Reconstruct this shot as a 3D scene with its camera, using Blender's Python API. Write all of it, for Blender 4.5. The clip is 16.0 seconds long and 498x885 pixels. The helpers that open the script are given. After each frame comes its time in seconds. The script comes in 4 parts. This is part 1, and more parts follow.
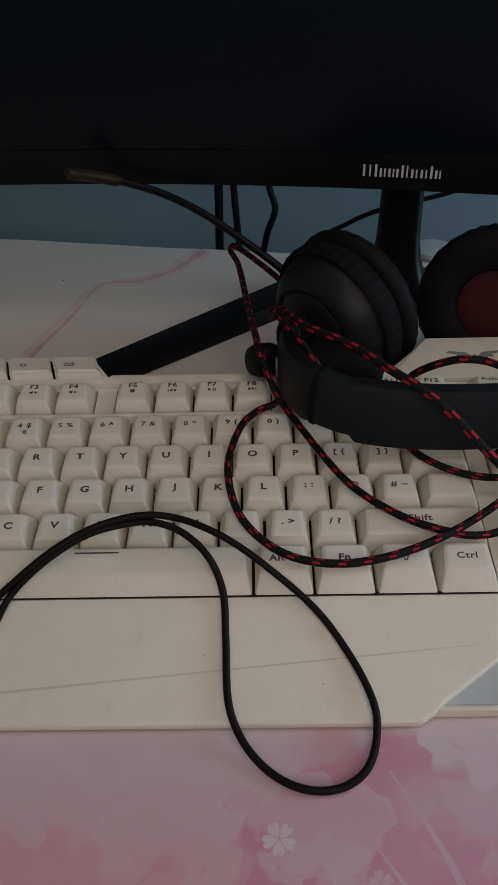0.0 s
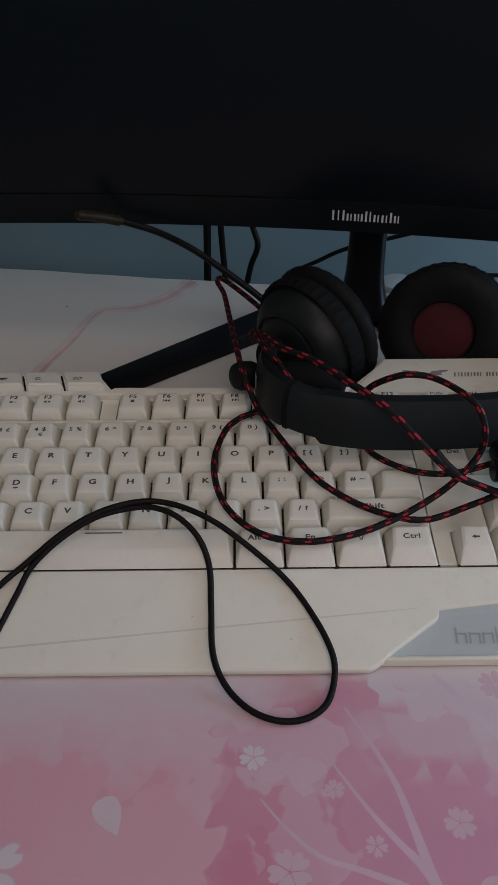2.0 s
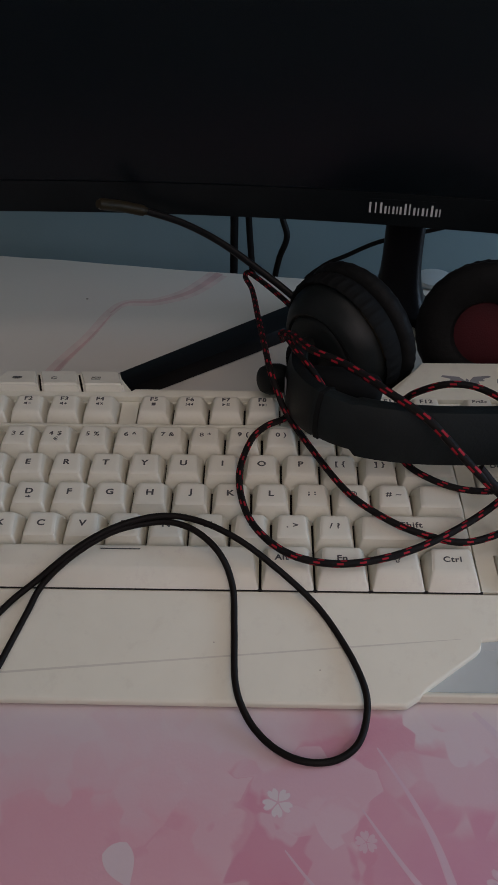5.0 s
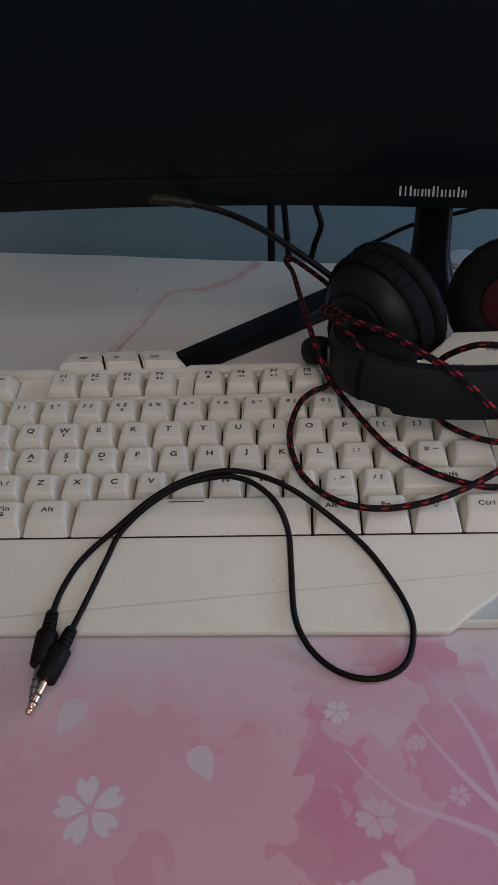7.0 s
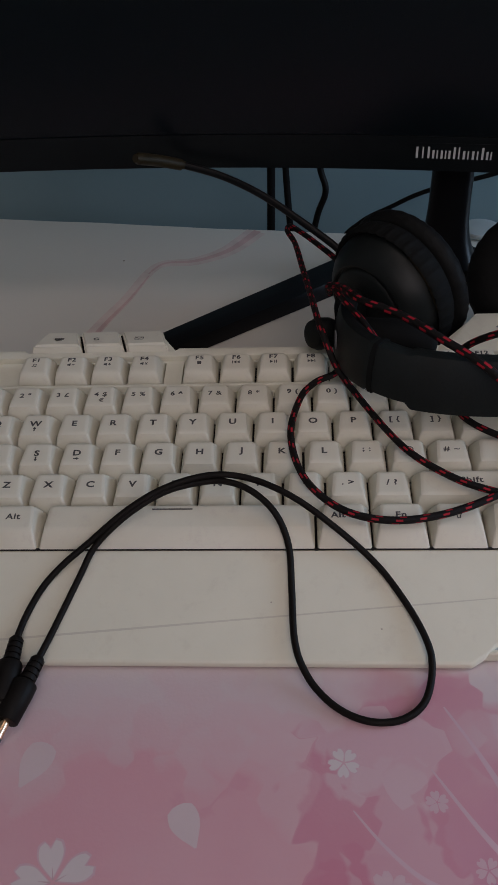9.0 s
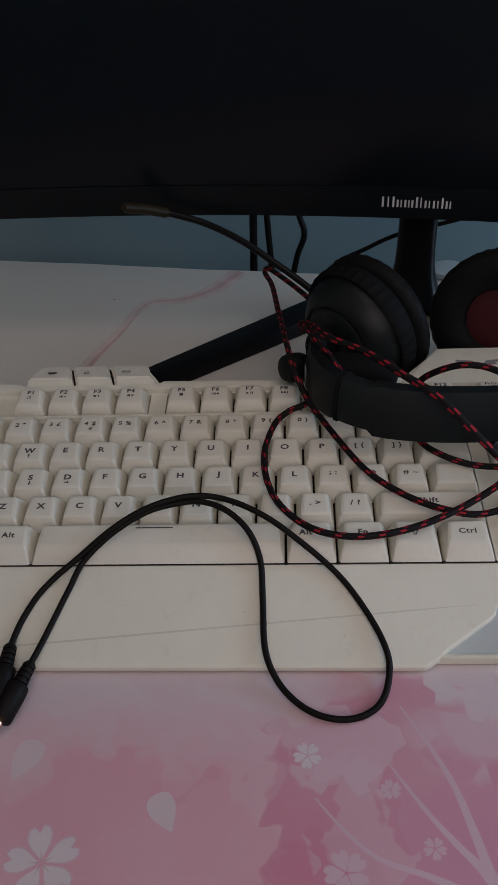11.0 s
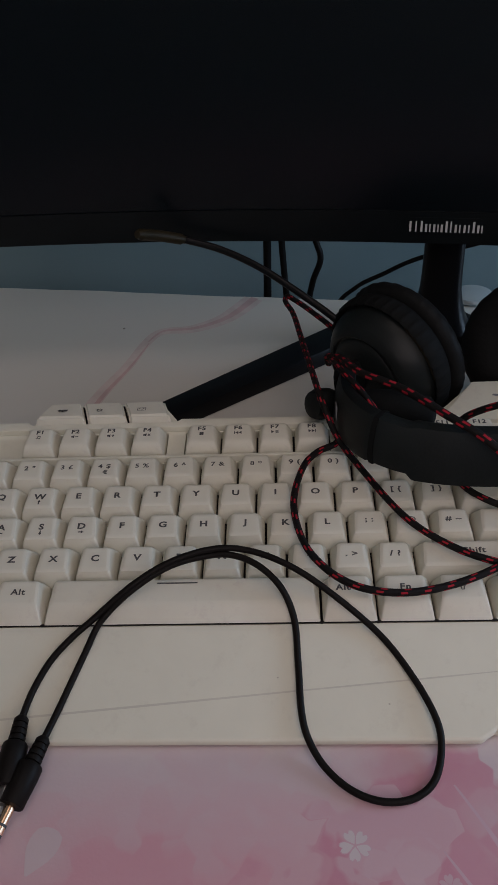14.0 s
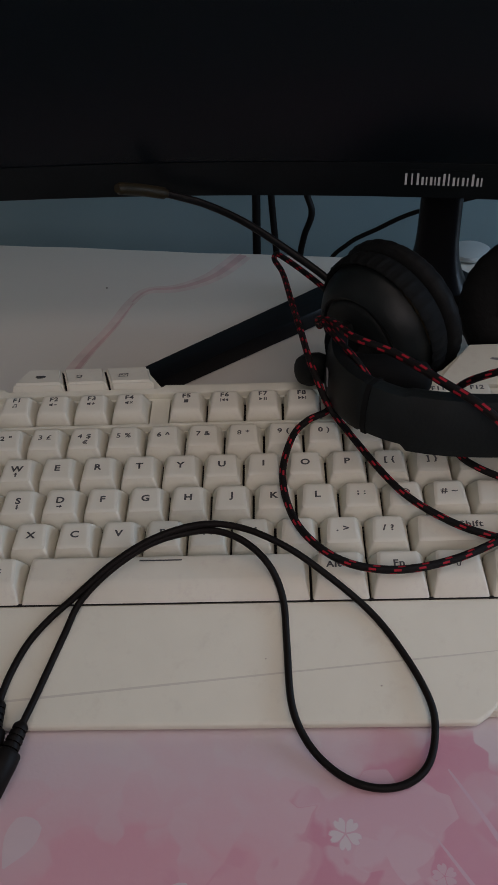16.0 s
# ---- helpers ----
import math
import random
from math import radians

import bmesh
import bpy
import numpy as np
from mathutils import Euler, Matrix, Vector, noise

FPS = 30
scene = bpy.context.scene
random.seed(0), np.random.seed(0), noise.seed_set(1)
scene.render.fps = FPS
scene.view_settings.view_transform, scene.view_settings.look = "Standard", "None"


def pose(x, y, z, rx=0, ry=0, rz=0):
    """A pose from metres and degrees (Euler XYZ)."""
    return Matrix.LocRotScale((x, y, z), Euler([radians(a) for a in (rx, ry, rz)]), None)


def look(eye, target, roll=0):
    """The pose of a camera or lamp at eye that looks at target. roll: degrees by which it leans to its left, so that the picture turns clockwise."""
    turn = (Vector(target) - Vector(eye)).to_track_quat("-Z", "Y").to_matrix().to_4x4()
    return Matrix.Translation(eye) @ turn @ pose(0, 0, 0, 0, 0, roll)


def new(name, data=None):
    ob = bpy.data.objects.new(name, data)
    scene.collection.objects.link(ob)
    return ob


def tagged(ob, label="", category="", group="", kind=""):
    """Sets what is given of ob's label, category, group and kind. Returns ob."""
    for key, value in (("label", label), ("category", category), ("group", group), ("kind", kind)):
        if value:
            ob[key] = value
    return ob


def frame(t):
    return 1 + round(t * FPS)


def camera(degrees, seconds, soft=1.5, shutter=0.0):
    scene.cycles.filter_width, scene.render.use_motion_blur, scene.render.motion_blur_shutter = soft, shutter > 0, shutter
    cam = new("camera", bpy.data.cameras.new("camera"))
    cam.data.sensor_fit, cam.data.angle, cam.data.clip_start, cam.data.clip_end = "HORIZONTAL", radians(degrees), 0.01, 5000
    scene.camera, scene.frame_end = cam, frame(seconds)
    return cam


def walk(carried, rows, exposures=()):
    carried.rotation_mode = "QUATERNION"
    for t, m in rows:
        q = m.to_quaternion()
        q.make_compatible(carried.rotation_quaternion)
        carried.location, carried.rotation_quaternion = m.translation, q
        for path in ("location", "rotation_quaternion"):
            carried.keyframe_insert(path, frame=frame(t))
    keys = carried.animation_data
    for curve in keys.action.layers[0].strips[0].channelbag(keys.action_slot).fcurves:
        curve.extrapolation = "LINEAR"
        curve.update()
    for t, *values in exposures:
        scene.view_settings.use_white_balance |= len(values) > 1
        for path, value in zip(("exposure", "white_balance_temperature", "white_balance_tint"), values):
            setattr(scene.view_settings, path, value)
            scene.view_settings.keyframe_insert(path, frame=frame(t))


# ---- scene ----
import collections

# ---- camera ----
cam = camera(35.5, 16.0, 1.15)
PATH = [
    (0, (0.042, -0.263, 0.256), (0.011, 1.287, -1.008), -1.7),
    (0.5, (0.04, -0.274, 0.269), (0.013, 1.276, -0.995), -1.4),
    (1, (0.044, -0.29, 0.278), (0.038, 1.264, -0.981), -1.0),
    (1.5, (0.038, -0.296, 0.281), (0.046, 1.272, -0.959), -0.7),
    (2, (0.044, -0.32, 0.285), (0.052, 1.273, -0.923), -0.4),
    (2.5, (0.04, -0.331, 0.294), (0.044, 1.288, -0.879), 0.2),
    (3, (0.035, -0.361, 0.31), (0.023, 1.288, -0.821), 0.5),
    (3.5, (0.037, -0.354, 0.304), (0.016, 1.287, -0.839), 0.5),
    (6, (0.045, -0.268, 0.27), (-0.023, 1.278, -0.998), -1.6),
    (6.5, (0.0502, -0.3615, 0.3197), (-0.0404, 1.2089, -0.9122), -2.65),
    (7, (0.032, -0.335, 0.287), (-0.094, 1.236, -0.944), -4.0),
    (7.5, (0.024, -0.319, 0.287), (-0.1, 1.252, -0.945), -3.7),
    (8, (0.026, -0.307, 0.287), (-0.091, 1.253, -0.959), -3.4),
    (8.5, (0.035, -0.299, 0.269), (-0.092, 1.235, -1.009), -3.9),
    (8.7, (0.03, -0.286, 0.265), (-0.097, 1.234, -1.028), -3.8),
    (10.8, (0.035, -0.317, 0.296), (-0.044, 1.228, -0.972), -2.1),
    (11, (0.041, -0.315, 0.284), (-0.065, 1.26, -0.944), -3.3),
    (11.5, (0.033, -0.305, 0.289), (-0.044, 1.259, -0.955), -2.4),
    (12, (0.027, -0.308, 0.29), (-0.053, 1.281, -0.922), -2.3),
    (12.5, (0.035, -0.326, 0.297), (-0.047, 1.298, -0.868), -2.6),
    (13, (0.038, -0.355, 0.32), (-0.042, 1.261, -0.855), -2.7),
    (13.5, (0.038, -0.34, 0.308), (-0.039, 1.268, -0.879), -2.8),
    (14, (0.026, -0.285, 0.277), (-0.076, 1.318, -0.915), -3.6),
    (14.5, (0.031, -0.287, 0.284), (-0.055, 1.305, -0.924), -3.1),
    (15, (0.028, -0.268, 0.285), (-0.016, 1.286, -0.973), -1.9),
    (15.5, (0.0241, -0.2282, 0.248), (-0.0722, 1.2834, -1.0599), -3.9),
    (16, (0.028, -0.267, 0.271), (-0.058, 1.265, -1.011), -3.6),
]
# the phone's own exposure and white balance drift a little
TONE = [(0.0, -0.05, 7000, 14), (1.0, -0.01, 6850, 14), (2.0, 0.03, 6650, 14), (3.5, 0.05, 6550, 14), (6.0, -0.11, 6900, 14), (6.6, -0.01, 6500, 14), (7.0, 0.07, 6500, 14), (8.0, -0.03, 6900, 14),
        (8.5, -0.02, 6800, 14), (11.0, -0.05, 6700, 14), (12.0, -0.05, 6700, 14), (13.5, 0.01, 6650, 14), (14.5, -0.11, 6900, 14), (15.5, -0.13, 6900, 14), (16.0, -0.07, 6800, 14)]
walk(cam, [(t, look(eye, target, roll)) for t, eye, target, roll in PATH], TONE)

# ---- world and lights ----
YAW = -9.1                      # the desk, wall and monitor against the keyboard
ROOM = pose(0.0, 0.285, 0.0, 0, 0, YAW)   # origin on the desk's back edge, y towards the wall

world = bpy.data.worlds.new("world")
scene.world = world
world.use_nodes = True
wn = world.node_tree.nodes
sky = wn.new("ShaderNodeTexSky")
sky.sky_type, sky.sun_disc = "NISHITA", False
sky.sun_elevation, sky.sun_rotation = radians(35), radians(200)
world.node_tree.links.new(sky.outputs[0], wn["Background"].inputs[0])
wn["Background"].inputs[1].default_value = 0.06


def area(name, m, w, h, power, colour):
    lamp = bpy.data.lights.new(name, "AREA")
    lamp.shape, lamp.size, lamp.size_y, lamp.energy, lamp.color = "RECTANGLE", w, h, power, colour
    ob = new(name, lamp)
    ob.matrix_world = m
    return ob


# unseen daylight: windows inferred to south and east, plus an added overhead fill lamp
area("overhead_fill_light", ROOM @ pose(0.38, -0.42, 2.01), 0.9, 0.8, 2.95, (1.0, 0.835, 0.765))
area("window_light_south", ROOM @ look((0.52, -1.24, 0.98), (0.52, 0, 0.98)), 0.82, 1.2, 5.3, (0.98, 0.85, 0.82))
area("window_light_east", ROOM @ look((0.98, -0.12, 0.31), (0, -0.12, 0.31)), 0.44, 0.56, 4.8, (0.48, 0.71, 1.0))


# ---- materials ----
def node(nt, kind, **values):
    n = nt.nodes.new(kind)
    for k, v in values.items():
        n.inputs[k.replace("_", " ")].default_value = v
    return n


def plastic(name, colour, rough=0.45, grain=900.0, bump=0.08, vary=0.05, dirt=None, metal=0.0, coat=0.0, scale=35.0, spec=0.5):
    """A moulded or coated surface: tone that drifts, fine grain in gloss and relief, and soil in patches."""
    m = bpy.data.materials.new(name)
    m.use_nodes = True
    nt = m.node_tree
    b = nt.nodes["Principled BSDF"]
    link = nt.links.new
    co = nt.nodes.new("ShaderNodeTexCoord")
    big = node(nt, "ShaderNodeTexNoise", Scale=scale, Detail=5.0, Roughness=0.6)
    fine = node(nt, "ShaderNodeTexNoise", Scale=grain, Detail=3.0)
    link(co.outputs["Object"], big.inputs["Vector"])
    link(co.outputs["Object"], fine.inputs["Vector"])
    ramp = nt.nodes.new("ShaderNodeValToRGB")
    low = [c * (1 - vary) for c in colour] + [1]
    high = [min(1, c * (1 + vary)) for c in colour] + [1]
    ramp.color_ramp.elements[0].color, ramp.color_ramp.elements[1].color = low, high
    ramp.color_ramp.elements[0].position, ramp.color_ramp.elements[1].position = 0.3, 0.7
    link(big.outputs["Fac"], ramp.inputs["Fac"])
    out = ramp.outputs["Color"]
    if dirt:
        spot = node(nt, "ShaderNodeTexNoise", Scale=scale * 2.3, Detail=7.0, Roughness=0.7)
        link(co.outputs["Object"], spot.inputs["Vector"])
        sr = nt.nodes.new("ShaderNodeValToRGB")
        sr.color_ramp.elements[0].position, sr.color_ramp.elements[1].position = 0.55, 0.8
        link(spot.outputs["Fac"], sr.inputs["Fac"])
        mix = nt.nodes.new("ShaderNodeMix")
        mix.data_type = "RGBA"
        link(sr.outputs["Color"], mix.inputs["Factor"])
        link(out, mix.inputs["A"])
        mix.inputs["B"].default_value = (*dirt, 1)
        out = mix.outputs["Result"]
    link(out, b.inputs["Base Color"])
    rr = nt.nodes.new("ShaderNodeMapRange")
    rr.inputs["To Min"].default_value, rr.inputs["To Max"].default_value = rough * 0.85, min(1, rough * 1.15)
    link(fine.outputs["Fac"], rr.inputs["Value"])
    link(rr.outputs[0], b.inputs["Roughness"])
    bp = node(nt, "ShaderNodeBump", Strength=bump, Distance=0.0004)
    link(fine.outputs["Fac"], bp.inputs["Height"])
    link(bp.outputs[0], b.inputs["Normal"])
    b.inputs["Metallic"].default_value = metal
    b.inputs["Coat Weight"].default_value = coat
    b.inputs["Specular IOR Level"].default_value = spec
    return m


WHITE = plastic("white_plastic", (0.755, 0.742, 0.635), 0.42, 1400, 0.06, 0.03, (0.67, 0.645, 0.55))
KEYCAP = plastic("keycap_plastic", (0.735, 0.718, 0.622), 0.5, 1800, 0.10, 0.03, (0.65, 0.61, 0.55), scale=60)
# near-black that stands for the shade deep between keys
GAP_SHADE = plastic("gap_shade_black", (0.014, 0.013, 0.013), 0.7, spec=0.2)
LEGEND = plastic("legend_ink", (0.07, 0.069, 0.072), 0.6)
GREYINK = plastic("grey_ink", (0.22, 0.22, 0.23), 0.6)
PANEL = plastic("blue_grey_panel", (0.41, 0.46, 0.465), 0.3, 900, 0.04)
PANELINK = plastic("panel_ink", (0.31, 0.335, 0.345), 0.5)
BLACK = plastic("black_plastic", (0.0068, 0.0086, 0.0088), 0.5, 1600, 0.15, 0.2, spec=0.2)
CUPBLACK = plastic("satin_black_cup", (0.0075, 0.0098, 0.0102), 0.44, 1600, 0.1, 0.2, spec=0.27)
GLOSSBLACK = plastic("gloss_black_plastic", (0.005, 0.005, 0.006), 0.33, 900, 0.03, 0.2, spec=0.2)
BEZEL = plastic("bezel_black", (0.0048, 0.0065, 0.0075), 0.32, 1500, 0.1, 0.2, spec=0.18)
RUBBER = plastic("black_cable_rubber", (0.0075, 0.006, 0.0055), 0.52, 1500, 0.1, 0.2, spec=0.13)
LEATHER = plastic("black_leatherette", (0.0078, 0.0082, 0.0085), 0.6, 420, 0.6, 0.25, spec=0.12)
BANDSKIN = plastic("band_soft_black", (0.0085, 0.0120, 0.0125), 0.62, 700, 0.3, 0.25, spec=0.2)
REDCLOTH = plastic("red_speaker_cloth", (0.052, 0.0014, 0.0050), 0.85, 1200, 0.6, 0.2)
BRASS = plastic("aged_brass", (0.023, 0.0165, 0.0065), 0.5, 900, 0.1, 0.4, metal=0.2, spec=0.3)
GOLD = plastic("gold_plate", (0.85, 0.56, 0.36), 0.25, 900, 0.02, 0.1, metal=1.0)
STEEL = plastic("grey_steel", (0.30, 0.29, 0.28), 0.3, 900, 0.05, 0.1, metal=1.0)
LOGO = plastic("silver_logo", (0.55, 0.55, 0.55), 0.45, 900, 0.02)
WALL = plastic("blue_grey_wall", (0.248, 0.366, 0.396), 0.8, 300, 0.25, 0.06, scale=4)
PLASTER = plastic("plaster", (0.62, 0.60, 0.57), 0.85, 300, 0.2, 0.05, scale=3)
CARPET = plastic("floor_wood", (0.22, 0.15, 0.10), 0.5, 200, 0.2, 0.3, scale=6)
BOARD = plastic("desk_board", (0.50, 0.44, 0.38), 0.5, 500, 0.1, 0.1, scale=8)
PETAL = plastic("petal_print", (0.66, 0.57, 0.59), 0.4, 700, 0.05, 0.03)
PETALDIM = plastic("faded_petal_print", (0.635, 0.42, 0.49), 0.4, 700, 0.05, 0.03)
PETALSOFT = plastic("pale_petal_print", (0.65, 0.515, 0.545), 0.4, 700, 0.05, 0.03)
PETALMID = plastic("soft_petal_print", (0.642, 0.438, 0.497), 0.4, 700, 0.05, 0.03)
TWIG = plastic("twig_print", (0.640, 0.438, 0.515), 0.4, 700, 0.05, 0.05)
TWIGPALE = plastic("pale_twig_print", (0.655, 0.52, 0.575), 0.4, 700, 0.05, 0.05)
TWIGDIM = plastic("twig_edge_print", (0.645, 0.412, 0.485), 0.4, 700, 0.05, 0.05)
VEIN = plastic("vein_print", (0.55, 0.38, 0.42), 0.4, 700, 0.05, 0.05)
STREAK = plastic("streak_print", (0.665, 0.570, 0.535), 0.4, 700, 0.05, 0.12, scale=60)
STREAKDEEP = plastic("streak_core_print", (0.60, 0.425, 0.415), 0.4, 700, 0.05, 0.15, scale=60)
SMOKE = plastic("smoky_clear_plastic", (0.012, 0.010, 0.010), 0.7, spec=0.12)
MATTE = plastic("matte_black_rubber", (0.0068, 0.0075, 0.0078), 0.75, 1200, 0.2, 0.2, spec=0.1)
CREASE_SHADE = plastic("crease_shade_tone", (0.62, 0.60, 0.52), 0.6)
DIRT = plastic("crumb", (0.30, 0.27, 0.25), 0.8)
SPECK = plastic("pale_speck", (0.50, 0.46, 0.40), 0.8)


def screen_material():
    m = bpy.data.materials.new("dark_screen")
    m.use_nodes = True
    nt = m.node_tree
    b = nt.nodes["Principled BSDF"]
    n = node(nt, "ShaderNodeTexNoise", Scale=6.0, Detail=4.0)
    r = nt.nodes.new("ShaderNodeMapRange")
    r.inputs["To Min"].default_value, r.inputs["To Max"].default_value = 0.20, 0.27
    nt.links.new(n.outputs["Fac"], r.inputs["Value"])
    nt.links.new(r.outputs[0], b.inputs["Roughness"])
    b.inputs["Base Color"].default_value = (0.002, 0.0042, 0.006, 1)
    b.inputs["Specular IOR Level"].default_value = 0.25
    return m


SCREEN = screen_material()


def braid_material(cell, share, lanes):
    """Black braided sleeve with short red flecks that wind round the cord."""
    m = bpy.data.materials.new("red_black_braid")
    m.use_nodes = True
    nt = m.node_tree
    b = nt.nodes["Principled BSDF"]
    link = nt.links.new
    uv = nt.nodes.new("ShaderNodeUVMap")
    sep = nt.nodes.new("ShaderNodeSeparateXYZ")
    link(uv.outputs[0], sep.inputs[0])

    def maths(op, a, c, d=None):
        n = nt.nodes.new("ShaderNodeMath")
        n.operation = op
        for k, v in enumerate((a, c, d)):
            if v is None:
                continue
            if isinstance(v, (int, float)):
                n.inputs[k].default_value = v
            else:
                link(v, n.inputs[k])
        return n.outputs[0]
    along, around = sep.outputs["X"], sep.outputs["Y"]       # metres along, turns round
    cells = maths("MULTIPLY", along, 1 / cell)
    lane = maths("MULTIPLY", around, float(lanes))
    # each thread lies a step behind its neighbour
    a = maths("FRACT", maths("ADD", cells, maths("MULTIPLY", maths("FLOOR", lane, 0), 1 / lanes)), 0)
    c = maths("FRACT", lane, 0)
    dash = maths("MULTIPLY", maths("LESS_THAN", a, share), maths("LESS_THAN", c, 0.54))
    mix = nt.nodes.new("ShaderNodeMix")
    mix.data_type = "RGBA"
    mix.inputs["A"].default_value, mix.inputs["B"].default_value = (0.006, 0.005, 0.005, 1), (0.38, 0.014, 0.028, 1)
    link(dash, mix.inputs["Factor"])
    link(mix.outputs["Result"], b.inputs["Base Color"])
    weave = maths("MULTIPLY", maths("SINE", maths("MULTIPLY", maths("ADD", along, maths("MULTIPLY", around, 0.0028)), 9000.0), 0), maths("SINE", maths("MULTIPLY", maths("SUBTRACT", along, maths("MULTIPLY", around, 0.0028)), 9000.0), 0))
    bp = node(nt, "ShaderNodeBump", Strength=0.35, Distance=0.00015)
    link(weave, bp.inputs["Height"])
    link(bp.outputs[0], b.inputs["Normal"])
    b.inputs["Roughness"].default_value = 0.65
    b.inputs["Specular IOR Level"].default_value = 0.2
    return m


BRAID = braid_material(0.0098, 0.29, 6)
BRAIDLONG = braid_material(0.0104, 0.37, 5)


def cloth_material():
    """Vinyl tablecloth: pale ground, washes of pink with ragged edges, fine emboss."""
    m = bpy.data.materials.new("blossom_tablecloth")
    m.use_nodes = True
    nt = m.node_tree
    b = nt.nodes["Principled BSDF"]
    link = nt.links.new
    co = nt.nodes.new("ShaderNodeTexCoord")
    wob = node(nt, "ShaderNodeTexNoise", Scale=38.0, Detail=3.0, Roughness=0.55)
    link(co.outputs["Object"], wob.inputs["Vector"])
    off = nt.nodes.new("ShaderNodeVectorMath")
    off.operation = "MULTIPLY_ADD"
    link(wob.outputs["Color"], off.inputs[0])
    off.inputs[1].default_value, off.inputs[2].default_value = (0.024, 0.024, 0), (-0.012, -0.012, 0)
    # edges break into small overlapping petals
    rag = node(nt, "ShaderNodeTexVoronoi", Scale=95.0, Randomness=0.9)
    rag.feature = "SMOOTH_F1"
    rag.inputs["Smoothness"].default_value = 0.25
    link(co.outputs["Object"], rag.inputs["Vector"])
    fray = nt.nodes.new("ShaderNodeVectorMath")
    fray.operation = "MULTIPLY_ADD"
    link(rag.outputs["Color"], fray.inputs[0])
    fray.inputs[1].default_value, fray.inputs[2].default_value = (0.013, 0.013, 0), (-0.0065, -0.0065, 0)
    both = nt.nodes.new("ShaderNodeVectorMath")
    both.operation = "ADD"
    link(off.outputs[0], both.inputs[0])
    link(fray.outputs[0], both.inputs[1])
    at = nt.nodes.new("ShaderNodeVectorMath")
    at.operation = "ADD"
    link(co.outputs["Object"], at.inputs[0])
    link(both.outputs[0], at.inputs[1])

    def blob(x, y, rx, ry, soft):
        d = nt.nodes.new("ShaderNodeVectorMath")
        d.operation = "SUBTRACT"
        link(at.outputs[0], d.inputs[0])
        d.inputs[1].default_value = (x, y, 0)
        s = nt.nodes.new("ShaderNodeVectorMath")
        s.operation = "MULTIPLY"
        link(d.outputs[0], s.inputs[0])
        s.inputs[1].default_value = (1 / rx, 1 / ry, 0)
        le = nt.nodes.new("ShaderNodeVectorMath")
        le.operation = "LENGTH"
        link(s.outputs[0], le.inputs[0])
        r = nt.nodes.new("ShaderNodeMapRange")
        r.inputs["From Min"].default_value, r.inputs["From Max"].default_value = 1 - soft, 1 + soft
        r.inputs["To Min"].default_value, r.inputs["To Max"].default_value = 1, 0
        link(le.outputs["Value"], r.inputs["Value"])
        return r.outputs[0]

    colour = nt.nodes.new("ShaderNodeRGB")
    colour.outputs[0].default_value = (0.69, 0.678, 0.615, 1)
    out = colour.outputs[0]

    def wash(out, mask, tint, amount):
        k = nt.nodes.new("ShaderNodeMath")
        k.operation = "MULTIPLY"
        link(mask, k.inputs[0])
        k.inputs[1].default_value = amount
        mx = nt.nodes.new("ShaderNodeMix")
        mx.data_type = "RGBA"
        link(k.outputs[0], mx.inputs["Factor"])
        link(out, mx.inputs["A"])
        mx.inputs["B"].default_value = (*tint, 1)
        return mx.outputs["Result"]

    PINK, ROSE, PALE, LILAC, MAUVE = (0.68, 0.34, 0.405), (0.605, 0.205, 0.30), (0.665, 0.48, 0.53), (0.65, 0.51, 0.555), (0.585, 0.30, 0.46)
    for x, y, rx, ry, soft, tint, k in (
            (0.02, -0.30, 0.60, 0.205, 0.10, LILAC, 0.85),
            (0.02, -0.285, 0.34, 0.150, 0.14, PINK, 0.68),
            (-0.03, -0.228, 0.076, 0.076, 0.03, PINK, 0.70),
            (0.150, -0.215, 0.090, 0.060, 0.35, MAUVE, 0.75),
            (0.085, -0.180, 0.056, 0.062, 0.03, ROSE, 0.58),
            (0.055, -0.165, 0.028, 0.030, 0.03, ROSE, 0.45),
            (0.047, -0.205, 0.022, 0.022, 0.03, ROSE, 0.55),
            (0.068, -0.123, 0.019, 0.013, 0.30, ROSE, 0.45),
            (0.060, -0.148, 0.024, 0.016, 0.05, PALE, 0.60),
            (0.064, -0.176, 0.014, 0.024, 0.05, PALE, 0.40),
            (0.060, -0.228, 0.016, 0.022, 0.05, LILAC, 0.85),
            (0.125, -0.140, 0.030, 0.018, 0.30, LILAC, 0.60),
            (-0.085, -0.235, 0.030, 0.040, 0.10, ROSE, 0.22),
            (-0.026, -0.212, 0.012, 0.010, 0.06, ROSE, 0.34),
            (-0.004, -0.166, 0.012, 0.004, 0.20, ROSE, 0.20),
            (0.005, -0.250, 0.050, 0.020, 0.10, ROSE, 0.25),
            (-0.045, -0.165, 0.030, 0.016, 0.35, PINK, 0.35),
            (0.19, -0.18, 0.05, 0.05, 0.2, PINK, 0.5)):
        out = wash(out, blob(x, y, rx, ry, soft), tint, k)
    mott = node(nt, "ShaderNodeTexNoise", Scale=16.0, Detail=6.0, Roughness=0.6)
    link(co.outputs["Object"], mott.inputs["Vector"])
    mr = nt.nodes.new("ShaderNodeMapRange")
    mr.inputs["From Min"].default_value, mr.inputs["From Max"].default_value = 0.35, 0.7
    link(mott.outputs["Fac"], mr.inputs["Value"])
    out = wash(out, mr.outputs[0], (0.70, 0.60, 0.62), 0.16)
    link(out, b.inputs["Base Color"])
    b.inputs["Roughness"].default_value = 0.38
    em = node(nt, "ShaderNodeTexNoise", Scale=700.0, Detail=2.0)
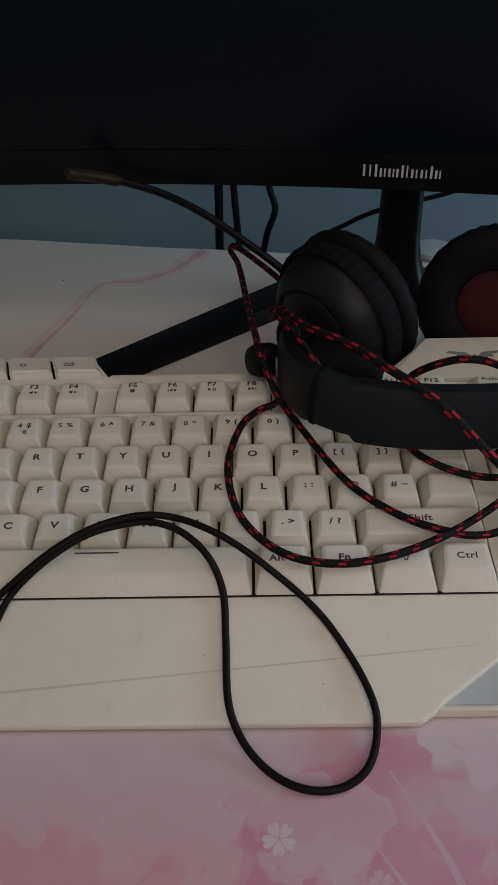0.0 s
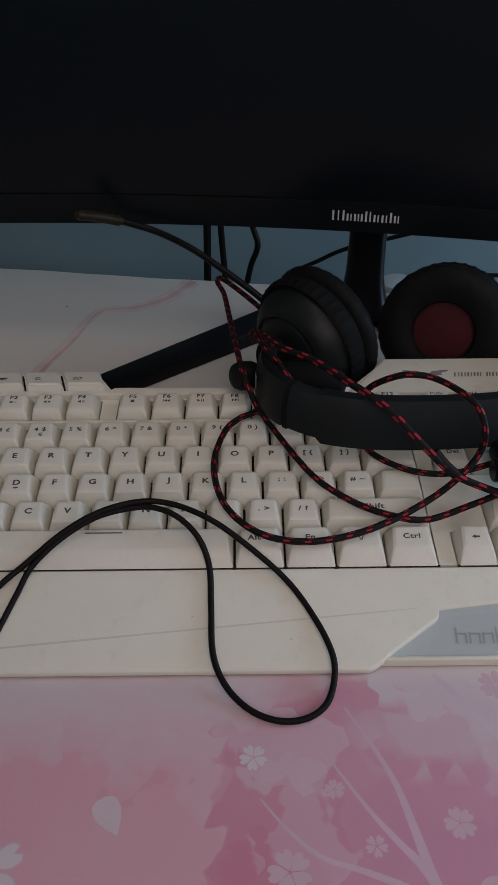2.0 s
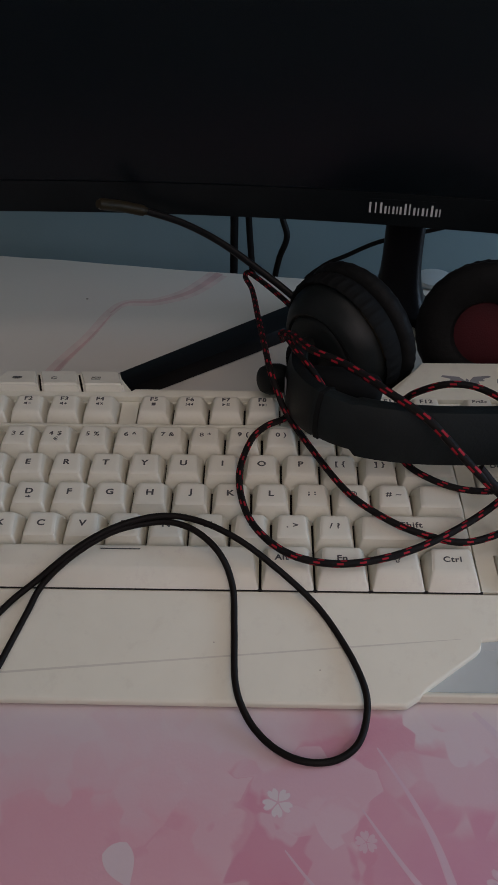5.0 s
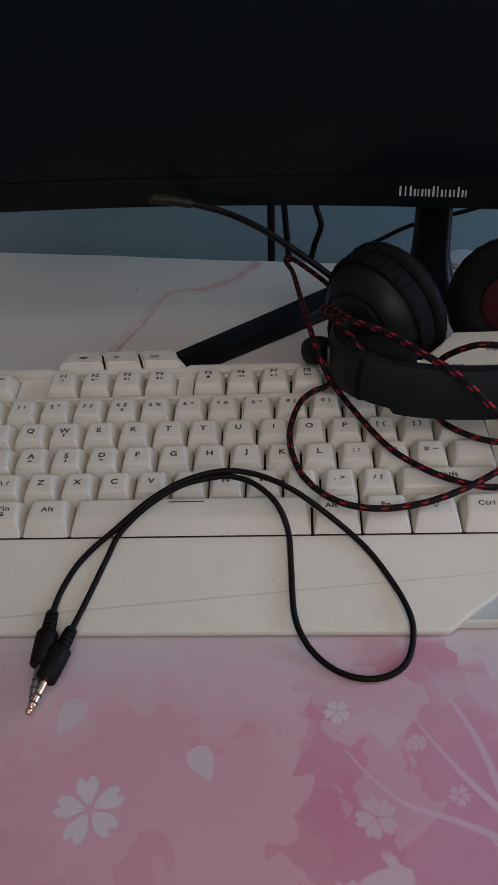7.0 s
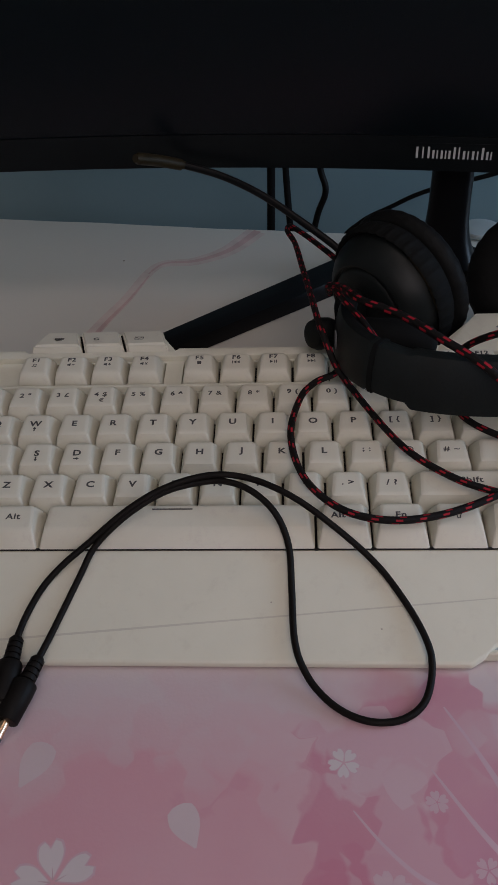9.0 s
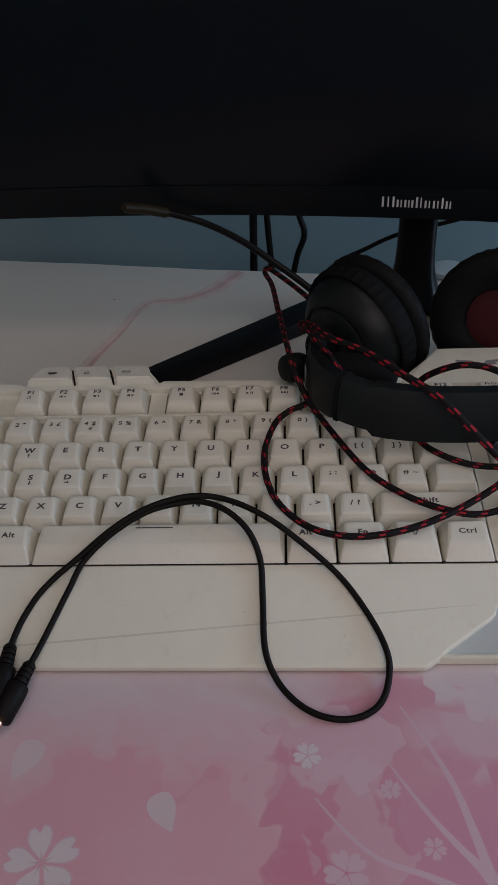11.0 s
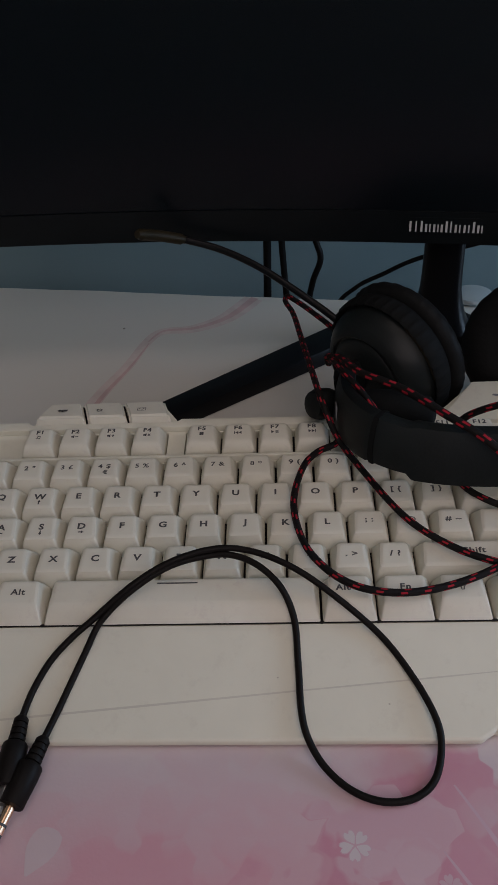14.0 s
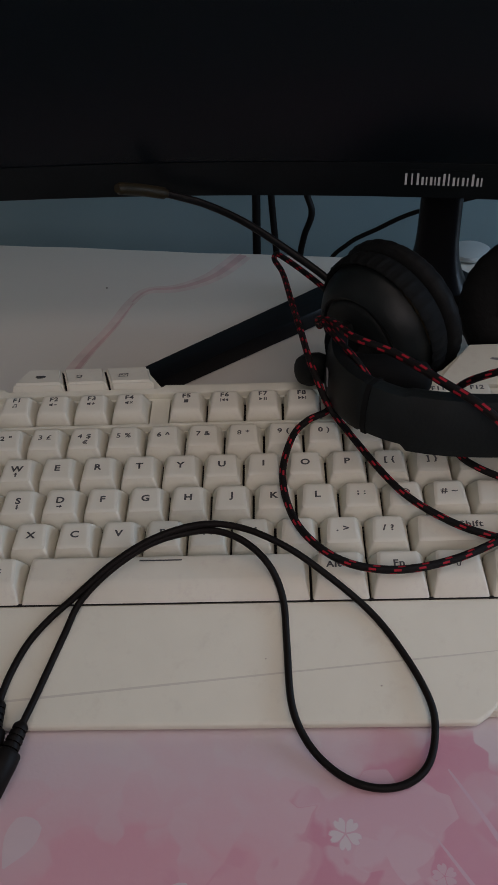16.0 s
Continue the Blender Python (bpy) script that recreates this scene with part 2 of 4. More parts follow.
    link(co.outputs["Object"], em.inputs["Vector"])
    bp = node(nt, "ShaderNodeBump", Strength=0.12, Distance=0.0005)
    link(em.outputs["Fac"], bp.inputs["Height"])
    link(bp.outputs[0], b.inputs["Normal"])
    return m


CLOTH = cloth_material()


# ---- mesh helpers ----
def link_mesh(name, bm, material, smooth=True):
    me = bpy.data.meshes.new(name)
    if smooth:
        bmesh.ops.recalc_face_normals(bm, faces=bm.faces[:])
    else:
        bm.normal_update()
        bmesh.ops.reverse_faces(bm, faces=[f for f in bm.faces if f.normal.z < 0])
    bm.to_mesh(me)
    bm.free()
    me.materials.append(material)
    if smooth:
        me.polygons.foreach_set("use_smooth", [True] * len(me.polygons))
        me.set_sharp_from_angle(angle=radians(38))
    return me


def placed(ob):
    return (placed(ob.parent) if ob.parent else Matrix()) @ ob.matrix_basis


def part(name, bm, material, parent=None, label="", m=None, smooth=True):
    """A mesh object under parent. Without m its mesh is in the world's metres, with m in the parent's."""
    ob = new(name, link_mesh(name, bm, material, smooth))
    if parent is not None:
        ob.parent = parent
        ob.matrix_basis = placed(parent).inverted() if m is None else m
    elif m is not None:
        ob.matrix_basis = m
    return tagged(ob, label)


def empty(name, m=None):
    ob = new(name)
    ob.empty_display_size = 0.02
    if m is not None:
        ob.matrix_basis = m
    return ob


def box(bm, x0, x1, y0, y1, z0, z1, bevel=0.0, seg=2):
    made = bmesh.ops.create_cube(bm, size=1.0, matrix=Matrix.Translation(((x0 + x1) / 2, (y0 + y1) / 2, (z0 + z1) / 2)) @ Matrix.Diagonal((x1 - x0, y1 - y0, z1 - z0, 1)))
    if bevel:
        edges = list({e for v in made["verts"] for e in v.link_edges})
        bmesh.ops.bevel(bm, geom=edges, offset=bevel, segments=seg, affect="EDGES", profile=0.5)
    return bm


def prism(points, z0, z1, bevel=0.0, seg=2):
    """A plate with the given outline; z0 and z1 are numbers or functions of x, y."""
    f0 = z0 if callable(z0) else (lambda x, y: z0)
    f1 = z1 if callable(z1) else (lambda x, y: z1)
    bm = bmesh.new()
    low = [bm.verts.new((x, y, f0(x, y))) for x, y in points]
    top = [bm.verts.new((x, y, f1(x, y))) for x, y in points]
    n = len(points)
    bm.faces.new(top)
    bm.faces.new(low[::-1])
    for i in range(n):
        bm.faces.new((low[i], low[(i + 1) % n], top[(i + 1) % n], top[i]))
    if bevel:
        es = [e for e in bm.edges if all(v in top for v in e.verts)] + [e for e in bm.edges if (e.verts[0] in top) != (e.verts[1] in top)]
        bmesh.ops.bevel(bm, geom=es, offset=bevel, segments=seg, affect="EDGES", profile=0.5)
    return bm


def smooth_path(points, steps=8, closed=False):
    """Catmull-Rom through the points."""
    p = [Vector(q) for q in points]
    out = []
    for i in range(len(p) - 1):
        a, b, c, d = p[max(i - 1, 0)], p[i], p[i + 1], p[min(i + 2, len(p) - 1)]
        for k in range(steps):
            t = k / steps
            out.append(0.5 * ((2 * b) + (c - a) * t + (2 * a - 5 * b + 4 * c - d) * t * t + (3 * b - a - 3 * c + d) * t ** 3))
    out.append(p[-1])
    return out


def tube(points, radius, sides=10, steps=8, bm=None):
    """A cord along the points with metres along it and turns round it as its UV. radius: a number or a function of 0..1."""
    path = smooth_path(points, steps)
    fr = radius if callable(radius) else (lambda s: radius)
    bm = bm or bmesh.new()
    uv = bm.loops.layers.uv.verify()
    rings, lengths, run = [], [], 0.0
    n = len(path)
    up = Vector((0, 0, 1))
    side = None
    for i, q in enumerate(path):
        d = (path[min(i + 1, n - 1)] - path[max(i - 1, 0)]).normalized()
        if side is None:
            side = d.cross(up)
            if side.length < 1e-3:
                side = d.cross(Vector((1, 0, 0)))
        side = (side - d * side.dot(d)).normalized()
        w = d.cross(side)
        if i:
            run += (q - path[i - 1]).length
        lengths.append(run)
        r = fr(i / (n - 1))
        rings.append([bm.verts.new(q + r * (math.cos(2 * math.pi * k / sides) * side + math.sin(2 * math.pi * k / sides) * w)) for k in range(sides)])
    for i in range(n - 1):
        for k in range(sides):
            f = bm.faces.new((rings[i][k], rings[i][(k + 1) % sides], rings[i + 1][(k + 1) % sides], rings[i + 1][k]))
            for l, val in zip(f.loops, ((lengths[i], k / sides), (lengths[i], (k + 1) / sides), (lengths[i + 1], (k + 1) / sides), (lengths[i + 1], k / sides))):
                l[uv].uv = val
    bm.faces.new(rings[0][::-1])
    bm.faces.new(rings[-1])
    return bm


def lathe(profile, sides=40, bm=None, m=None, ripple=None):
    """A turned form round z; profile: (radius, z) from one end to the other."""
    bm = bm or bmesh.new()
    rings = []
    for j, (r, z) in enumerate(profile):
        ring = []
        for k in range(sides):
            a = 2 * math.pi * k / sides
            rr, zz = (r, z) if ripple is None else ripple(r, z, a, j)
            v = Vector((rr * math.cos(a), rr * math.sin(a), zz))
            ring.append(bm.verts.new(m @ v if m else v))
        rings.append(ring)
    for j in range(len(rings) - 1):
        for k in range(sides):
            bm.faces.new((rings[j][k], rings[j][(k + 1) % sides], rings[j + 1][(k + 1) % sides], rings[j + 1][k]))
    bm.faces.new(rings[0][::-1])
    bm.faces.new(rings[-1])
    return bm


def aim(origin, axis, up=(0, 0, 1)):
    """The pose whose z runs along axis."""
    z = Vector(axis).normalized()
    x = Vector(up).cross(z).normalized()
    y = z.cross(x)
    m = Matrix((x, y, z)).transposed().to_4x4()
    m.translation = Vector(origin)
    return m


def words(text, size, bold=0.0, wide=1.0, spacing=1.0):
    """The outlines of a text as a flat bmesh centred on the origin."""
    cu = bpy.data.curves.new("text", "FONT")
    cu.body, cu.size, cu.offset, cu.space_character = text, size, bold, spacing
    cu.align_x, cu.align_y = "CENTER", "CENTER"
    cu.resolution_u = 3
    ob = bpy.data.objects.new("text", cu)
    scene.collection.objects.link(ob)
    bpy.context.view_layer.update()
    me = bpy.data.meshes.new_from_object(ob.evaluated_get(bpy.context.evaluated_depsgraph_get()))
    bm = bmesh.new()
    bm.from_mesh(me)
    bpy.data.objects.remove(ob)
    bpy.data.curves.remove(cu)
    bpy.data.meshes.remove(me)
    xs = [v.co.x for v in bm.verts]
    ys = [v.co.y for v in bm.verts]
    if xs:
        cx, cy = (min(xs) + max(xs)) / 2, (min(ys) + max(ys)) / 2
        for v in bm.verts:
            v.co = Vector(((v.co.x - cx) * wide, v.co.y - cy, 0))
    return bm


def flat(polys, bm=None):
    bm = bm or bmesh.new()
    for poly in polys:
        bm.faces.new([bm.verts.new((x, y, 0)) for x, y in poly])
    return bm


# ---- the room ----
def structure(name, bm, material, label, m=None, category=""):
    ob = part(name, bm, material, None, label, m if m is not None else Matrix())
    return tagged(ob, kind="structure", category=category)


def holed_wall(u0, u1, z0, z1, a0, a1, b0, b1, thick):
    """A wall in its own plane (x along, y through) with one opening."""
    bm = bmesh.new()
    for x0, x1, y0, y1 in ((u0, a0, z0, z1), (a1, u1, z0, z1), (a0, a1, z0, b0), (a0, a1, b1, z1)):
        box(bm, x0, x1, 0, thick, y0, y1)
    return bm


FLOOR_Z, TOP_Z = -0.75, 2.02
bm = bmesh.new()
box(bm, -1.4, 1.0, -1.25, 0.13, FLOOR_Z - 0.1, FLOOR_Z)
structure("floor", bm, CARPET, "brown wooden floor of the dim room", ROOM, "floor")
# the ceiling is left open for the added overhead lamp
bm = bmesh.new()
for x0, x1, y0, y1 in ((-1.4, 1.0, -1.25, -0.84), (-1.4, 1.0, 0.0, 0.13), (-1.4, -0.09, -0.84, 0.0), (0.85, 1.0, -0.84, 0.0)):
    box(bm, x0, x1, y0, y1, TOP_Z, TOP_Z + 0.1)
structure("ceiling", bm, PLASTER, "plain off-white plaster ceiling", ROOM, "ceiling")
bm = bmesh.new()
box(bm, -1.4, 1.0, 0.13, 0.23, FLOOR_Z, TOP_Z)
structure("wall_north", bm, WALL, "blue-grey painted wall behind the desk", ROOM, "wall")
SOUTH = ROOM @ pose(0, -1.25, 0, 0, 0, 180)     # x runs to the room's west
structure("wall_south", holed_wall(-1.0, 1.4, FLOOR_Z, TOP_Z, -0.95, -0.09, 0.36, 1.60, 0.12), PLASTER, "off-white plastered wall with a wide window", SOUTH, "wall")
EAST = ROOM @ pose(1.0, 0, 0, 0, 0, -90)       # x runs to the room's south
bm = bmesh.new()
box(bm, -1.5, -1.4, -1.37, 0.23, FLOOR_Z, TOP_Z)
structure("wall_west", bm, PLASTER, "plain off-white plastered wall", ROOM, "wall")
structure("wall_east", holed_wall(-0.23, 1.37, FLOOR_Z, TOP_Z, -0.10, 0.36, 0.01, 0.61, 0.12), PLASTER, "off-white plastered wall with a small window", EAST, "wall")


def window(name, m, a0, a1, b0, b1, sill=True):
    w = tagged(empty(name, m), "unseen white framed window, placed to carry an area lamp", "window", kind="structure")
    bm = bmesh.new()
    for x0, x1, z0, z1 in ((a0, a1, b0, b0 + 0.05), (a0, a1, b1 - 0.05, b1), (a0, a0 + 0.05, b0 + 0.05, b1 - 0.05), (a1 - 0.05, a1, b0 + 0.05, b1 - 0.05), ((a0 + a1) / 2 - 0.02, (a0 + a1) / 2 + 0.02, b0 + 0.05, b1 - 0.05)):
        box(bm, x0, x1, 0.07, 0.11, z0, z1, 0.004, 1)
    part("window_frame", bm, WHITE, w, m=Matrix())
    if not sill:
        return
    bm = bmesh.new()
    box(bm, a0 - 0.03, a1 + 0.03, -0.06, 0.06, b0 - 0.032, b0 - 0.002, 0.004, 1)
    part("window_sill", bm, WHITE, w, m=Matrix())


window("window_1", SOUTH, -0.95, -0.09, 0.36, 1.60)
# unseen roof opening, made up to frame the overhead lamp
window("added_roof_opening", ROOM @ pose(0, 0, TOP_Z, 90, 0, 0), -0.09, 0.85, 0.0, 0.84, False)
window("window_2", EAST, -0.10, 0.36, 0.01, 0.61)


# ---- desk and tablecloth ----
desk = tagged(empty("desk", ROOM @ pose(0, 0, -0.75)), "plain board desk under a printed tablecloth", "desk")
bm = bmesh.new()
box(bm, -0.75, 0.85, -0.62, -0.004, 0.722, 0.7478, 0.003)
part("desk_top", bm, BOARD, desk, m=Matrix())
for u in (-0.70, 0.80):
    for v in (-0.57, -0.05):
        bm = bmesh.new()
        box(bm, u - 0.025, u + 0.025, v - 0.025, v + 0.025, 0.0, 0.7218, 0.003)
        part("leg", bm, BOARD, desk, m=Matrix())

cloth = empty("tablecloth", Matrix())
tagged(cloth, "pale vinyl tablecloth printed with pink cherry blossom", "tablecloth")
bm = bmesh.new()
prof = [(-0.628, -0.12), (-0.629, -0.02), (-0.627, -0.004), (-0.622, -0.0004), (-0.61, 0.0), (-0.3, 0.0), (-0.006, 0.0), (-0.0015, -0.0008), (0.0, -0.003), (0.0012, -0.02), (0.0008, -0.10)]
NU = 90
grid = []
for i in range(NU + 1):
    u = -0.76 + 1.62 * i / NU
    row = []
    for v, z in prof:
        w = 0.0016 * math.sin(u * 37) + 0.001 * math.sin(u * 91 + 1)
        row.append(bm.verts.new(ROOM @ Vector((u, v + (w if z < -0.01 else w * 0.35 if v > -0.01 else 0), z))))
    grid.append(row)
for i in range(NU):
    for k in range(len(prof) - 1):
        bm.faces.new((grid[i][k], grid[i + 1][k], grid[i + 1][k + 1], grid[i][k + 1]))
sheet = part("cloth_sheet", bm, CLOTH, cloth)
PRINT_Z = 0.00003


def ribbon(points, width, z):
    """A flat printed stroke that tapers to its ends."""
    path = smooth_path([(x, y, z) for x, y in points], 8)
    bm = bmesh.new()
    n, prev = len(path), None
    for i, q in enumerate(path):
        d = (path[min(i + 1, n - 1)] - path[max(i - 1, 0)]).normalized()
        s = Vector((-d.y, d.x, 0)) * width(i / (n - 1)) / 2
        pair = (bm.verts.new(q + s), bm.verts.new(q - s))
        if prev:
            bm.faces.new((prev[0], prev[1], pair[1], pair[0]))
        prev = pair
    return bm


def add_petal(bm, x, y, length, width, turn, base, notch, z=PRINT_Z + 0.00002):
    """A flat petal with a middle line; base: how far from its foot it starts."""
    a = radians(turn)

    def put(px, py):
        return bm.verts.new((px * math.cos(a) - py * math.sin(a) + x, px * math.sin(a) + py * math.cos(a) + y, z))
    rows = []
    for k in range(8):
        t = k / 7
        h = width / 2 * math.sin(math.pi * (0.04 + t * 0.62)) ** 1.25
        py = length * (base + (0.92 - base) * t)
        rows.append((put(-h, py), put(0, py * (1 - notch)), put(h, py)))
    rows.append((put(-width * 0.21, length), put(0, length * (1 - notch)), put(width * 0.21, length)))
    for lo, hi in zip(rows, rows[1:]):
        bm.faces.new((lo[0], lo[1], hi[1], hi[0]))
        bm.faces.new((lo[1], lo[2], hi[2], hi[1]))


def blossom(x, y, r, turn, material, veins=False):
    bm = bmesh.new()
    for k in range(5):
        add_petal(bm, x, y, r, r * (0.62 if r > 0.01 else 0.70), turn + 72 * k + 2 * math.sin(k * 2.3 + x * 90), 0.12, 0.20)
    ob = part("printed_blossom", bm, material, sheet, "white five-petalled blossom print", smooth=False)
    if material is not PETALDIM:           # the ink bleeds a little at the edge
        bm = bmesh.new()
        for k in range(5):
            add_petal(bm, x, y, r * 1.05, r * (0.72 if r > 0.01 else 0.82), turn + 72 * k + 2 * math.sin(k * 2.3 + x * 90), 0.08, 0.17, PRINT_Z - 0.00001)
        part("printed_edge", bm, PETALDIM, sheet, smooth=False)
    if veins:
        for k in range(5):
            a = radians(turn + 72 * k + 90)
            bm = ribbon([(x + math.cos(a) * r * 0.06, y + math.sin(a) * r * 0.06), (x + math.cos(a) * r * 0.2, y + math.sin(a) * r * 0.2), (x + math.cos(a) * r * 0.36, y + math.sin(a) * r * 0.36)], lambda s: 0.0006 * (1.1 - s), PRINT_Z + 0.00003)
            part("printed_stamen", bm, VEIN, sheet, smooth=False)
    return ob


for x, y, r, turn, mat, veins in (
        (-0.0497, -0.1918, 0.0134, 14, PETAL, True), (0.0457, -0.1502, 0.0055, 30, PETAL, False), (0.0580, -0.1938, 0.0076, 22, PETALMID, False),
        (0.0765, -0.1637, 0.0038, 8, PETALMID, False), (0.0896, -0.1852, 0.0042, 40, PETALDIM, False), (0.1215, -0.1772, 0.0058, 20, PETALMID, False),
        (0.0460, -0.2285, 0.0110, 10, PETALMID, False), (0.1500, -0.1180, 0.0070, 50, PETALMID, False)):
    blossom(x, y, r, turn, mat, veins)


def loose_petal(x, y, length, turn, material):
    a = radians(turn)
    bm = bmesh.new()
    add_petal(bm, x + math.sin(a) * length / 2, y - math.cos(a) * length / 2, length, length * 0.66, turn, 0.03, -0.02)
    part("printed_petal", bm, material, sheet, smooth=False)


for x, y, l, turn, mat in ((-0.008, -0.1735, 0.016, 28, PETALSOFT), (0.130, -0.204, 0.016, 25, PETALDIM), (-0.066, -0.153, 0.018, -20, PETALSOFT), (-0.011, -0.228, 0.017, 10, PETALDIM), (-0.042, -0.230, 0.016, -30, PETALDIM)):
    loose_petal(x, y, l, turn, mat)
for level, (pts, w) in enumerate((
        (((0.084, -0.128), (0.094, -0.147), (0.1005, -0.163), (0.1045, -0.180), (0.109, -0.200), (0.118, -0.222), (0.130, -0.245)), 0.0042),
        (((0.076, -0.152), (0.088, -0.171), (0.097, -0.183), (0.1045, -0.192), (0.111, -0.203)), 0.0032),
        (((0.048, -0.167), (0.058, -0.179), (0.070, -0.189), (0.086, -0.1945), (0.103, -0.202), (0.114, -0.212)), 0.0026),
        (((0.096, -0.197), (0.104, -0.211), (0.113, -0.231), (0.118, -0.25)), 0.0024),
        (((0.124, -0.112), (0.137, -0.130), (0.149, -0.148), (0.160, -0.165)), 0.0048),
        (((0.130, -0.128), (0.146, -0.138), (0.165, -0.145)), 0.0036))):
    part("printed_twig", ribbon(pts, lambda s, w=w, root=0.45 if level > 3 else 0.08: w * (root + (1 - root) * s ** 0.8), PRINT_Z + 0.000006 * (1 + level)), TWIGPALE if level > 3 else TWIG, sheet, smooth=False)
    if level < 4:
        part("printed_edge", ribbon(pts, lambda s, w=w: 0.0002 + w * (0.12 + 1.1 * s ** 0.8), PRINT_Z - 0.000004 * (1 + level)), TWIGDIM, sheet, smooth=False)
STROKE = ((-0.112, 0.085), (-0.099, 0.140), (-0.085, 0.180), (-0.076, 0.213), (-0.066, 0.229), (-0.043, 0.232), (-0.019, 0.248), (0.001, 0.279))
part("printed_stroke", ribbon(STROKE, lambda s: 0.012 - 0.006 * math.sin(math.pi * min(1, s * 1.1)) + 0.005 * s, PRINT_Z), STREAK, sheet, smooth=False)
part("printed_stroke", ribbon([(x + 0.001, y + 0.001) for x, y in STROKE[3:]], lambda s: 0.0012 + 0.0055 * s, PRINT_Z + 0.00003), STREAKDEEP, sheet, smooth=False)
part("printed_stroke", ribbon([(x + 0.002, y - 0.001) for x, y in STROKE[:4]], lambda s: 0.0040 * (1 - s) + 0.0008, PRINT_Z + 0.00003), STREAKDEEP, sheet, smooth=False)


# ---- monitor ----
MON = pose(0.1235, 0.1630, 0.0, 0, 0, -10.0)     # the middle of its lower edge, seen from above
RADIUS, HALF, LOW, HIGH, CHIN = 1.42, 0.305, 0.0885, 0.455, 0.0195
monitor = tagged(empty("monitor", MON), "black curved monitor, switched off, on a two-legged stand", "monitor")


def curved_slab(x0, x1, z0, z1, front, back, bevel=0.0, n=48):
    """A slab bent round the viewer; front and back are metres behind the lower edge's face."""
    bm = bmesh.new()
    rings = []
    for i in range(n + 1):
        x = x0 + (x1 - x0) * i / n
        y = -x * x / (2 * RADIUS)
        rings.append([bm.verts.new((x, y + d, z)) for d, z in ((front, z0), (front, z1), (back, z1), (back, z0))])
    for i in range(n):
        for k in range(4):
            bm.faces.new((rings[i][k], rings[i][(k + 1) % 4], rings[i + 1][(k + 1) % 4], rings[i + 1][k]))
    bm.faces.new(rings[0])
    bm.faces.new(rings[-1][::-1])
    if bevel:
        es = [e for e in bm.edges if abs((e.verts[0].co - e.verts[1].co).normalized().x) > 0.8]
        bmesh.ops.bevel(bm, geom=es, offset=bevel, segments=2, affect="EDGES")
    return bm


part("chin", curved_slab(-HALF, HALF, LOW, LOW + CHIN, 0.0, 0.012, 0.0015), BEZEL, monitor, m=Matrix())
part("screen", curved_slab(-HALF + 0.008, HALF - 0.008, LOW + CHIN + 0.0002, HIGH - 0.008, 0.0012, 0.010), SCREEN, monitor, "glossy dark screen", m=Matrix())
for x0, x1 in ((-HALF, -HALF + 0.0078), (HALF - 0.0078, HALF)):
    part("bezel", curved_slab(x0, x1, LOW + CHIN + 0.0002, HIGH, 0.0, 0.012, 0.0, 3), BEZEL, monitor, m=Matrix())
part("bezel", curved_slab(-HALF + 0.008, HALF - 0.008, HIGH - 0.0078, HIGH, 0.0, 0.012), BEZEL, monitor, m=Matrix())
part("back_shell", curved_slab(-HALF + 0.002, HALF - 0.002, LOW + 0.002, HIGH - 0.002, 0.0122, 0.034, 0.004), BLACK, monitor, m=Matrix())
# the maker's mark on the chin, as plain strokes
mark = part("maker_mark", box(bmesh.new(), -0.0246, 0.0220, -0.00025, -0.0001, LOW + 0.0060, LOW + 0.0160), BEZEL, monitor, "dark strip with silver strokes", m=Matrix())
x = -0.0238
for w, h, strokes in ((0.0062, 0.0064, 2), (0.0024, 0.0066, 1), (0.0042, 0.0046, 2), (0.0060, 0.0046, 3), (0.0048, 0.0066, 2), (0.0044, 0.0046, 2), (0.0046, 0.0046, 2), (0.0024, 0.0066, 1), (0.0040, 0.0046, 2)):
    w *= 1.14
    for k in range(strokes):
        c = x + (w - 0.0004) * (k + 0.5) / strokes
        t = 0.00062 if k % 2 == 0 else 0.00042
        part("mark_stroke", box(bmesh.new(), c - t, c + t, -0.0006, -0.00035, LOW + 0.0074, LOW + 0.0074 + h), LOGO, mark, m=Matrix())
    x += w


def column_section(z):
    flare = max(0.0, 1 - z / 0.050)
    return 0.0134 + 0.0003 * math.sin(z * 60) + 0.016 * flare ** 2.4, 0.008 + 0.012 * flare ** 2


bm = bmesh.new()
rings = []
for k in range(16):
    z = 0.010 + (LOW + 0.06) * k / 15
    w, d = column_section(z)
    ring = []
    for a in range(20):
        t = 2 * math.pi * a / 20
        cx, cy = math.cos(t), math.sin(t)
        ring.append(bm.verts.new((0.0008 + w * math.copysign(abs(cx) ** 0.5, cx), 0.044 + d * math.copysign(abs(cy) ** 0.6, cy), z)))
    rings.append(ring)
for k in range(15):
    for a in range(20):
        bm.faces.new((rings[k][a], rings[k][(a + 1) % 20], rings[k + 1][(a + 1) % 20], rings[k + 1][a]))
bm.faces.new(rings[0][::-1])
bm.faces.new(rings[-1])
part("stand_column", bm, GLOSSBLACK, monitor, m=Matrix())


